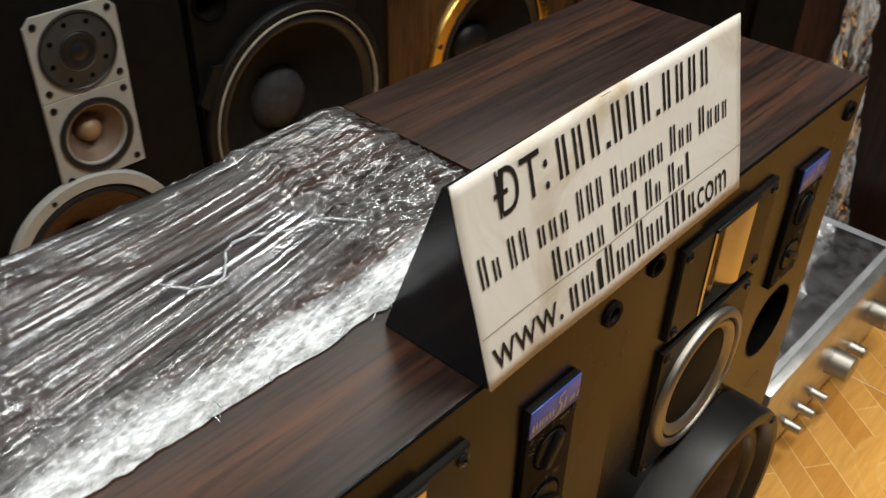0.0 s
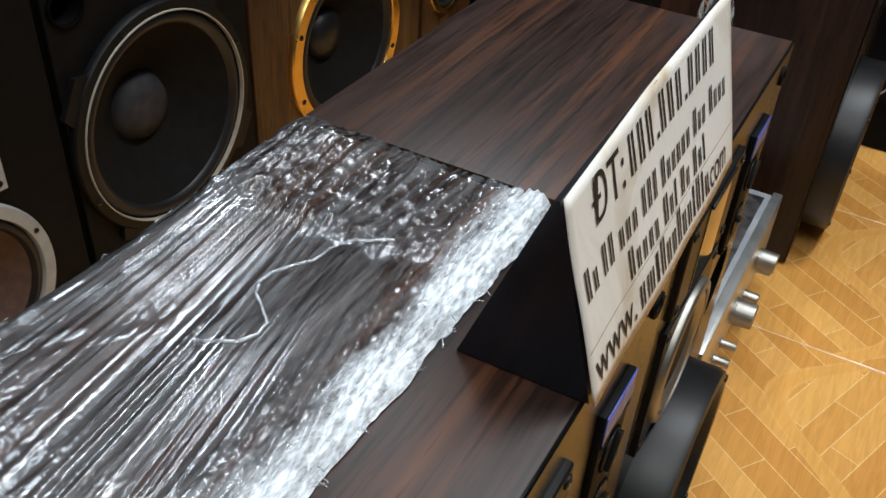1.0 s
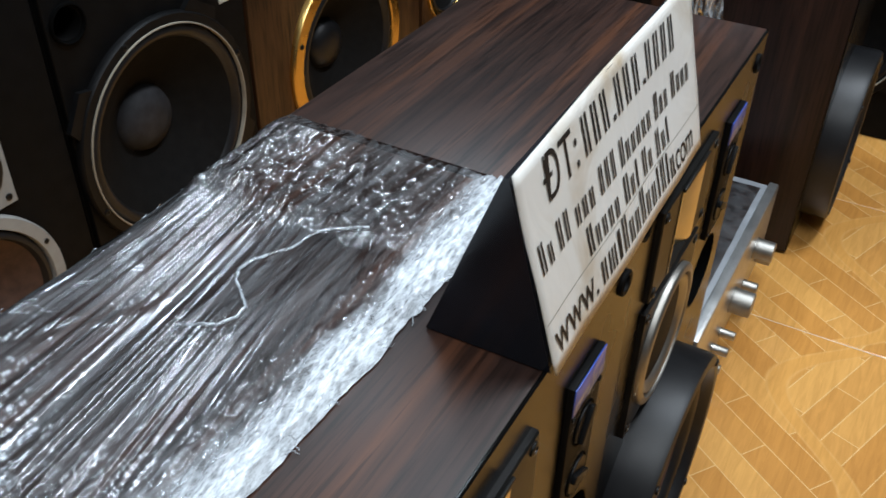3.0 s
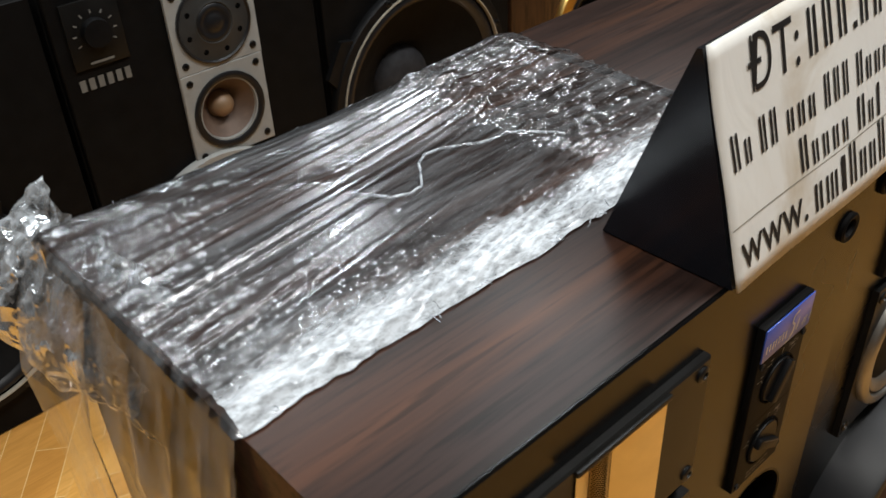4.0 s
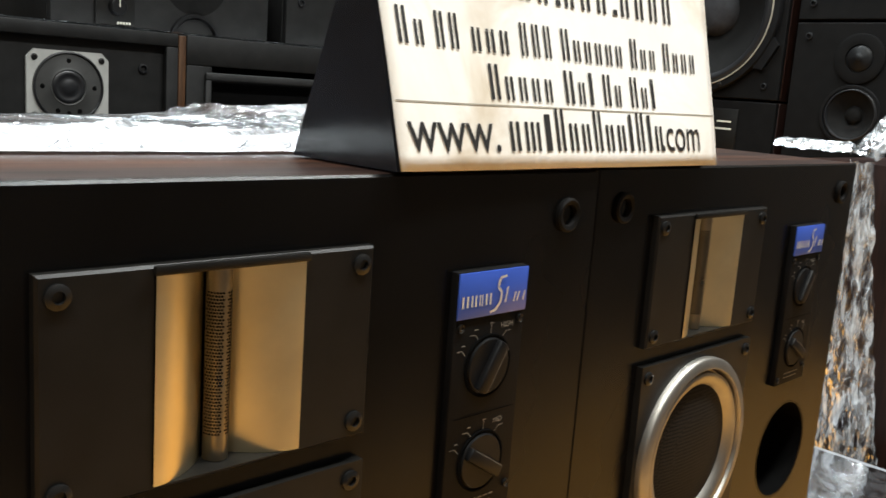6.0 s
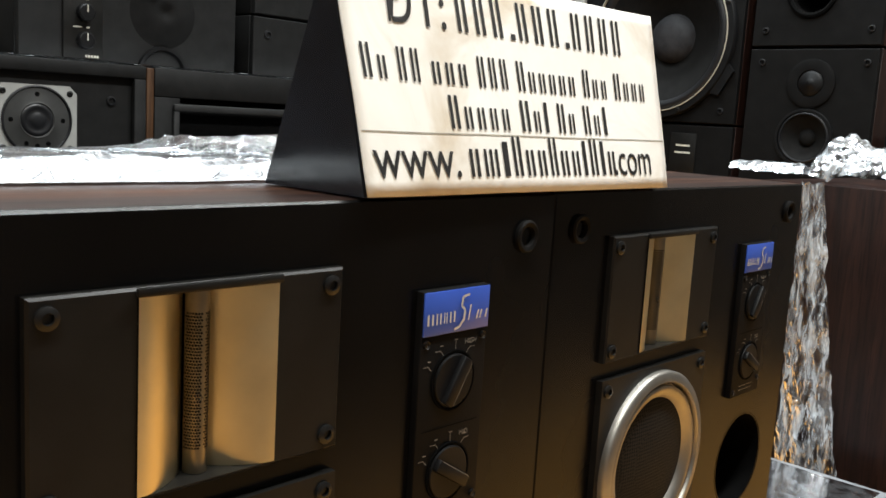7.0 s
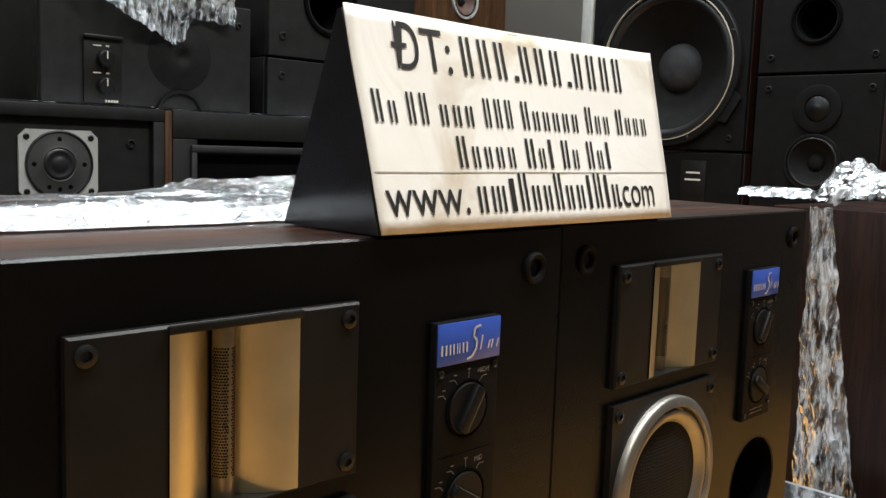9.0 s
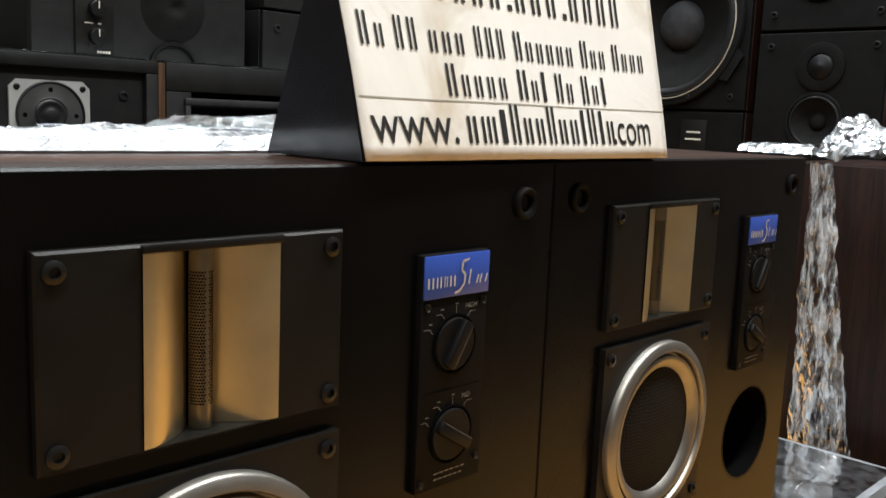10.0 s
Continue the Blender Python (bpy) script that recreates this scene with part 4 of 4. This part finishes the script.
# taller row behind
RY = 1.16
s = cabinet(pose(-0.217, RY, 0), 0.555, 0.70, 0.36, "black framed loudspeaker with a pale square tweeter plate", LIT_BLACK, LIT_BLACK, 0.022)
white_plate(s, 0.370, 0.601, 0.13, 0.113, "dome")
sockets(s, [(0.4965, 0.638)])
s = cabinet(pose(0.3535, RY, 0), 0.50, 0.70, 0.36, "black framed loudspeaker with a recessed grille panel", LIT_BLACK, HOLE, 0.05)
part("wood_edge", box(-0.0145, -0.0005, -0.011, 0.36, 0, 0.698, 0.002), BROWNWOOD, s, "chipped brown wood edge")
sockets(s, [(0.0385, 0.6635)])
for x0, x1, z0, z1 in ((0.035, 0.47, 0.626, 0.639), (0.035, 0.046, 0.2, 0.6255)):
    part("grille_rim", box(x0, x1, -0.018, -0.0125, z0, z1, 0.002), GREY_PAINT, s)

# top of the tall row
UY, UZ = 1.20, 0.702
s = cabinet(pose(0.14, UY, UZ), 0.41, 0.205, 0.30, "black loudspeaker with a two-knob control panel on a stack", LIT_BLACK, LIT_BLACK)
p = part("control_panel", box(0.073, 0.1415, -0.005, -0.0002, 0.004, 0.12, 0.002), BLACK_PLATE, s, "near-black control panel with rounded top ledge")
part("panel_ledge", box(0.071, 0.1435, -0.011, -0.0052, 0.1135, 0.1205, 0.0025), BLACK_PLATE, p)
for dz in (0.0805, 0.034):
    part("knob", lathe([(0.0145, -0.005), (0.014, -0.016), (0.012, -0.018), (0, -0.018)], 0.109, dz, 28), BLACK_PLASTIC, p)
    bm = bmesh.new()
    stroke([(0.109, dz), (0.109, dz + 0.012)], 0.002, bm, -0.0185)
    stroke([(0.089, dz + 0.022), (0.104, dz + 0.022)], 0.0018, bm, -0.0055)
    stroke([(0.112, dz + 0.022), (0.118, dz + 0.022)], 0.0025, bm, -0.0055)
    tagged(part("panel_mark", bm, PALE_INK, p, smooth=None), kind="stuff")
bm = bmesh.new()
for k in range(5):
    stroke([(0.11 + k * 0.005, 0.0085), (0.1135 + k * 0.005, 0.0085)], 0.004, bm, -0.0055)
tagged(part("small_print_bar", bm, PALE_INK, p, smooth=None), kind="stuff")
part("soft_dome", lathe([(0.064, 0.0), (0.055, -0.003), (0.04, -0.008), (0.024, -0.012), (0.014, -0.011), (0.006, -0.006), (0, -0.004)], 0.256, 0.098, 48), CONE, s, "dented dark soft dome", smooth=60)
part("lower_dome", lathe([(0.05, 0.0), (0.049, -0.006), (0.043, -0.006), (0.04, 0.0)], 0.256, -0.012, 48), BLACK_PLASTIC, s, smooth=60)
sockets(s, [(0.38, 0.168)], 0.006)
s = cabinet(pose(0.5875, UY, UZ), 0.40, 0.117, 0.30, "low black loudspeaker lying under another", LIT_BLACK, LIT_BLACK)
sockets(s, [(0.035, 0.0825)], 0.008)
s = cabinet(pose(0.5895, UY, UZ + 0.119), 0.40, 0.34, 0.30, "black loudspeaker with a large round port on a stack", LIT_BLACK, LIT_BLACK, holes=[(0.155, 0.122, 0.0565)])
port(s, 0.155, 0.122, 0.062)
sockets(s, [(0.034, 0.042)], 0.008)
s = cabinet(pose(1.01, 1.38, 0), 0.50, 1.35, 0.28, "tall brown wooden loudspeaker against the wall", BROWNWOOD, BROWNWOOD, holes=[(0.1, 1.045, 0.0447), (0.33, 1.045, 0.042)])
round_driver(s, 0.1, 1.045, 0.05, "plain")
round_driver(s, 0.33, 1.045, 0.05, "white")


# east row: fronts face -x
def east(y, z, x=1.44):
    return pose(x, y, z) @ pose(0, 0, 0, 0, 0, -90)


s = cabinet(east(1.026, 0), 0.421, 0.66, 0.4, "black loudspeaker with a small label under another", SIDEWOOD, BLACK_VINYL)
p = part("label_plate", box(0.27, 0.335, -0.003, -0.0002, 0.535, 0.64, 0.001), BLACK_PLATE, s, "black label plate with pale bars")
bm = bmesh.new()
for dz, wd in ((0.612, 0.035), (0.596, 0.04)):
    stroke([(0.303 - wd / 2, dz), (0.303 + wd / 2, dz)], 0.004, bm, -0.0035)
tagged(part("small_print_bar", bm, PALE_INK, p, smooth=None), kind="stuff")
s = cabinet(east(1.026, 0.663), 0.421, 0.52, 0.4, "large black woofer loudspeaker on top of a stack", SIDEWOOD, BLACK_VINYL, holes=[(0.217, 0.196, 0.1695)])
round_driver(s, 0.217, 0.196, 0.19, "black")
part("edge_strip", box(-0.035, -0.004, -0.004, 0.39, 0.0, 0.5, 0.003), WHITE_PLATE, s, "pale worn edge strip")
sockets(s, [(0.385, 0.03), (0.035, 0.03), (0.385, 0.47)], 0.007)
s = cabinet(east(0.585, 0), 0.27, 0.829, 0.4, "black two-way loudspeaker with bare tweeter in the stack", SIDEWOOD, BLACK_VINYL, holes=[(0.1365, 0.645, 0.0537)])
round_driver(s, 0.1365, 0.645, 0.06, "plain")
p = part("tweeter_flange", lathe([(0.05, 0.0005), (0.05, -0.004), (0.046, -0.005), (0.028, -0.004), (0.026, -0.001)], 0.139, 0.757, 48), BLACK_VINYL, s, smooth=40)
part("tweeter_dome", lathe([(0.027, -0.001), (0.02, -0.008), (0.011, -0.007), (0.009, -0.009), (0, -0.0105)], 0.139, 0.757, 32), BLACK_PLASTIC, p, smooth=60)
sockets(s, [(0.03, 0.8), (0.247, 0.8)], 0.007)
s = cabinet(east(0.585, 0.832), 0.27, 0.34, 0.4, "small black loudspeaker with a round port on a stack", SIDEWOOD, BLACK_VINYL, holes=[(0.122, 0.111, 0.043)])
port(s, 0.122, 0.111, 0.047)
sockets(s, [(0.03, 0.034), (0.247, 0.034)], 0.007)
s = cabinet(east(0.29, 0), 0.425, 0.66, 0.4, "black loudspeaker with a big woofer standing on tiles", BLACK_VINYL, BLACK_VINYL, holes=[(0.24, 0.225, 0.152)])
round_driver(s, 0.24, 0.225, 0.17, "black")


# ---- second wrapped loudspeaker ----
def wrapped_speaker():
    s = thing("loudspeaker", "dark rosewood loudspeaker partly wrapped in stretch film", "loudspeaker", pose(0.912, -0.027, 0.006))
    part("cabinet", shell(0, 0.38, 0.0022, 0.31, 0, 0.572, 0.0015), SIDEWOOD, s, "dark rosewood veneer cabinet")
    part("front_baffle", pierced(0.0003, 0.3797, 0.0003, 0.5717, 0, 0.0022, [(0.168, 0.165, 0.131)]), BLACK_BAFFLE, s, "semi-gloss black front baffle")
    woofer(s, 0.168, 0.165)
    return s


wrapped_speaker()


def crumpled(name, label, shape, nu, nv, amp, freq, material, squash=(1, 1, 1), parent=None):
    """A crushed sheet of film; shape(u, v) gives the smooth place, u and v from 0 to 1."""
    verts = []
    for i in range(nu + 1):
        for j in range(nv + 1):
            u, v = i / nu, j / nv
            q = Vector(shape(u, v))
            g = Vector(a * b for a, b in zip(q, squash))
            d = noise.noise_vector(g * freq) + 0.5 * noise.noise_vector(g * freq * 2.3) + 0.3 * noise.noise_vector(g * freq * 5.1)
            verts.append(q + amp * d)
    w = nv + 1
    faces = [(i * w + j, i * w + j + 1, (i + 1) * w + j + 1, (i + 1) * w + j) for i in range(nu) for j in range(nv)]
    me = bpy.data.meshes.new(name)
    me.from_pydata(verts, [], faces)
    me.materials.append(material)
    ob = new(name, me)
    ob.parent = parent
    return tagged(ob, label, "" if parent else "stretch film")


loose = thing("stretch_film", "torn clear film bunched on a cabinet top and hanging down", "stretch film", Matrix())
crumpled("hanging_strip", "crumpled strip of clear film", lambda u, v: (0.898 - 0.012 * math.sin(3.1 * v), 0.2185 - (0.034 + 0.075 * u ** 1.1) * v - 0.006 * u, 0.582 - 0.52 * u), 150, 60, 0.0055, 60, FILM_HANG, (1, 1, 0.3), loose)
crumpled("puffed_film", "puffed mass of clear film", lambda u, v: (0.91 + 0.15 * v, 0.235 - 0.20 * u, 0.590 + (0.052 + 0.010 * math.sin(11 * u)) * math.sin(math.pi * v) ** 0.7 * min(1, 6 * u, 7 - 6.5 * u)), 110, 70, 0.012, 26, FILM_LOOSE, (1, 0.8, 1), loose)
crumpled("flat_ribbon", "flat twisted ribbon of film", lambda u, v: (0.905 + 0.05 * v, 0.345 - 0.12 * u, 0.592 + 0.012 * math.sin(math.pi * v)), 60, 30, 0.005, 45, FILM_LOOSE, (1, 0.5, 1), loose)


def hang(x):
    """Lower edge of the torn film: a slanting hem, a drooping tip, a short bunched end."""
    if x < 0.396:
        return min(0.909, 0.814 + 0.4 * (0.396 - x))
    return min(0.868, 0.814 + 2.6 * (x - 0.396))


crumpled("stretch_film", "torn clear film hanging over a stacked loudspeaker", lambda u, v: (0.155 + 0.345 * u, UY - 0.022 - 0.014 * math.sin(6 * u) * v, 0.916 - v * (0.916 - hang(0.155 + 0.345 * u))), 120, 50, 0.006, 34, FILM_HANG, (1.6, 1, 0.7))

crumpled("stretch_film", "thin strip of clear film on top of the tall row", lambda u, v: (-0.16 + 0.98 * u, RY - 0.012 + 0.045 * v, 0.7025), 160, 8, 0.0014, 45, FILM_MILKY)


crumpled("corner_bunch", "bunched film puffed out at the back corner", lambda u, v: (-0.366 - 0.06 * math.sin(math.pi * v) * (0.5 + 0.5 * u), 0.19 + 0.16 * u, 0.608 - 0.13 * v + 0.006 * math.sin(7 * u)), 110, 70, 0.0065, 34, FILM_LOOSE, (1, 1, 1), top_film)


# ---- amplifier on the floor ----
def amplifier():
    s = thing("amplifier", "silver stereo amplifier with round knobs under clear film", "amplifier", pose(0.405, 0.0, -0.012))
    part("case", box(0, 0.43, 0.022, 0.30, 0.05, 0.185, 0.002), GREYMETAL, s, "grey steel amplifier case")
    part("front_panel", box(-0.004, 0.434, 0.006, 0.0218, 0.045, 0.19, 0.003), SILVER, s, "brushed silver front panel")
    for x, z, r, l in ((0.09, 0.075, 0.007, 0.02), (0.13, 0.075, 0.007, 0.02), (0.17, 0.075, 0.007, 0.02), (0.215, 0.105, 0.02, 0.028), (0.30, 0.075, 0.009, 0.02), (0.335, 0.125, 0.017, 0.026), (0.385, 0.075, 0.009, 0.02)):
        part("knob", lathe([(r * 1.05, 0.0058), (r * 1.05, 0.004), (r, 0.003), (r * 0.97, 0.004 - l), (r * 0.88, 0.003 - l), (0, 0.003 - l)], x, z, 32), ALU, s, "turned aluminium knob")
    for x in (0.04, 0.39):
        for y in (0.05, 0.26):
            f = part("foot", box(x - 0.015, x + 0.015, y - 0.015, y + 0.015, 0.012, 0.0495, 0.003), RUBBER, s)
    return s


amplifier()
crumpled("stretch_film", "sheet of clear film lying over the amplifier case", lambda u, v: (0.43 + 0.38 * u, 0.03 + 0.26 * v, 0.1785), 40, 30, 0.0012, 14, FILM_THIN)


# ---- tiled floor ----
def tile_material():
    """Glazed tile printed with a wood-block pattern: pale lines, honey planks, a wavy ribbon."""
    k = Mat("printed_parquet_tile", (0.6, 0.3, 0.08), 0.16, 0, 0.3)
    c = k.node("ShaderNodeTexCoord")
    info = k.node("ShaderNodeObjectInfo")

    def planks(rot, off):
        mp = k.node("ShaderNodeMapping")
        mp.inputs["Rotation"].default_value, mp.inputs["Location"].default_value = (0, 0, radians(rot)), (off, off * 0.7, 0)
        k.link(c.outputs["Object"], mp.inputs["Vector"])
        b = k.node("ShaderNodeTexBrick")
        b.inputs["Scale"].default_value = 1.0
        b.inputs["Brick Width"].default_value, b.inputs["Row Height"].default_value = 0.17, 0.043
        b.inputs["Mortar Size"].default_value, b.inputs["Mortar Smooth"].default_value = 0.0011, 0.8
        b.inputs["Color1"].default_value, b.inputs["Color2"].default_value = (0.62, 0.28, 0.06, 1), (0.78, 0.41, 0.11, 1)
        b.inputs["Mortar"].default_value = (0.86, 0.57, 0.24, 1)
        k.link(mp.outputs[0], b.inputs["Vector"])
        grain = k.ramp(k.noise(mp.outputs[0], 1.0, 2), [(0.0, (0.9, 0.9, 0.9)), (1.0, (1, 1, 1))])
        return b.outputs["Color"]

    a, b = planks(20, 0.013), planks(-55, 0.04)
    sep = k.node("ShaderNodeSeparateXYZ")
    k.link(c.outputs["Object"], sep.inputs[0])
    wave = k.node("ShaderNodeMath")
    wave.operation = "SINE"
    freq = k.node("ShaderNodeMath")
    freq.operation = "MULTIPLY"
    freq.inputs[1].default_value = 2 * math.pi / 0.4
    k.link(sep.outputs[0], freq.inputs[0]), k.link(freq.outputs[0], wave.inputs[0])
    sh = k.node("ShaderNodeMath")
    sh.operation = "MULTIPLY_ADD"
    sh.inputs[1].default_value = 0.07
    k.link(wave.outputs[0], sh.inputs[0]), k.link(sep.outputs[1], sh.inputs[2])
    side = k.node("ShaderNodeMath")
    side.operation = "GREATER_THAN"
    side.inputs[1].default_value = 0.2
    k.link(sh.outputs[0], side.inputs[0])
    mix = k.node("ShaderNodeMixRGB")
    k.link(side.outputs[0], mix.inputs[0]), k.link(a, mix.inputs[1]), k.link(b, mix.inputs[2])
    # ribbon of two pale lines along the wave
    dist = k.node("ShaderNodeMath")
    dist.operation = "SUBTRACT"
    dist.inputs[1].default_value = 0.2
    k.link(sh.outputs[0], dist.inputs[0])
    ab = k.node("ShaderNodeMath")
    ab.operation = "ABSOLUTE"
    k.link(dist.outputs[0], ab.inputs[0])
    lines = k.ramp(ab.outputs[0], [(0.0, (0, 0, 0)), (0.0155, (0, 0, 0)), (0.0165, (1, 1, 1)), (0.0185, (1, 1, 1)), (0.0195, (0, 0, 0))])
    inside = k.ramp(ab.outputs[0], [(0.0, (1, 1, 1)), (0.0158, (1, 1, 1)), (0.0165, (0, 0, 0))])
    m2 = k.node("ShaderNodeMixRGB")
    m2.inputs[2].default_value = (0.74, 0.37, 0.09, 1)
    k.link(inside, m2.inputs[0]), k.link(mix.outputs[0], m2.inputs[1])
    m3 = k.node("ShaderNodeMixRGB")
    m3.inputs[2].default_value = (0.9, 0.66, 0.32, 1)
    k.link(lines, m3.inputs[0]), k.link(m2.outputs[0], m3.inputs[1])
    mp = k.node("ShaderNodeMapping")
    mp.inputs["Scale"].default_value, mp.inputs["Rotation"].default_value = (14, 120, 1), (0, 0, radians(20))
    k.link(c.outputs["Object"], mp.inputs["Vector"])
    grain = k.ramp(k.noise(mp.outputs[0], 1.0, 4, 0.6, 1.0), [(0.3, (0.82, 0.8, 0.76)), (0.65, (1, 1, 1))])
    mul = k.node("ShaderNodeMixRGB")
    mul.blend_type = "MULTIPLY"
    mul.inputs[0].default_value = 1
    k.link(m3.outputs[0], mul.inputs[1]), k.link(grain, mul.inputs[2])
    k.link(mul.outputs[0], k.p.inputs["Base Color"])
    k.rough_from(k.noise(c.outputs["Object"], 12, 4), 0.1, 0.26)
    return k.m


floor = structure("floor", box(X0 - 0.1, X1 + 0.1, Y0 - 0.1, Y1 + 0.1, -0.1, -0.0012), dusty("pale_grout", (0.62, 0.5, 0.34), 0.7, 0, 0, 30, 0.2, 0.2), "glazed tile floor printed with honey-coloured parquet")
tile_mesh = solid(box(0.001, 0.429, 0.001, 0.429, -0.008, 0.0, 0.0012, None, 1), "tile", tile_material())
for i in range(-7, 4):
    for j in range(-7, 5):
        x, y = 0.722 + 0.43 * i, -0.36 + 0.43 * j
        if x > X0 - 0.4 and x < X1 and y > Y0 - 0.4 and y < Y1:
            t = part("tile", tile_mesh, None, floor)
            t.location = (x, y, 0)
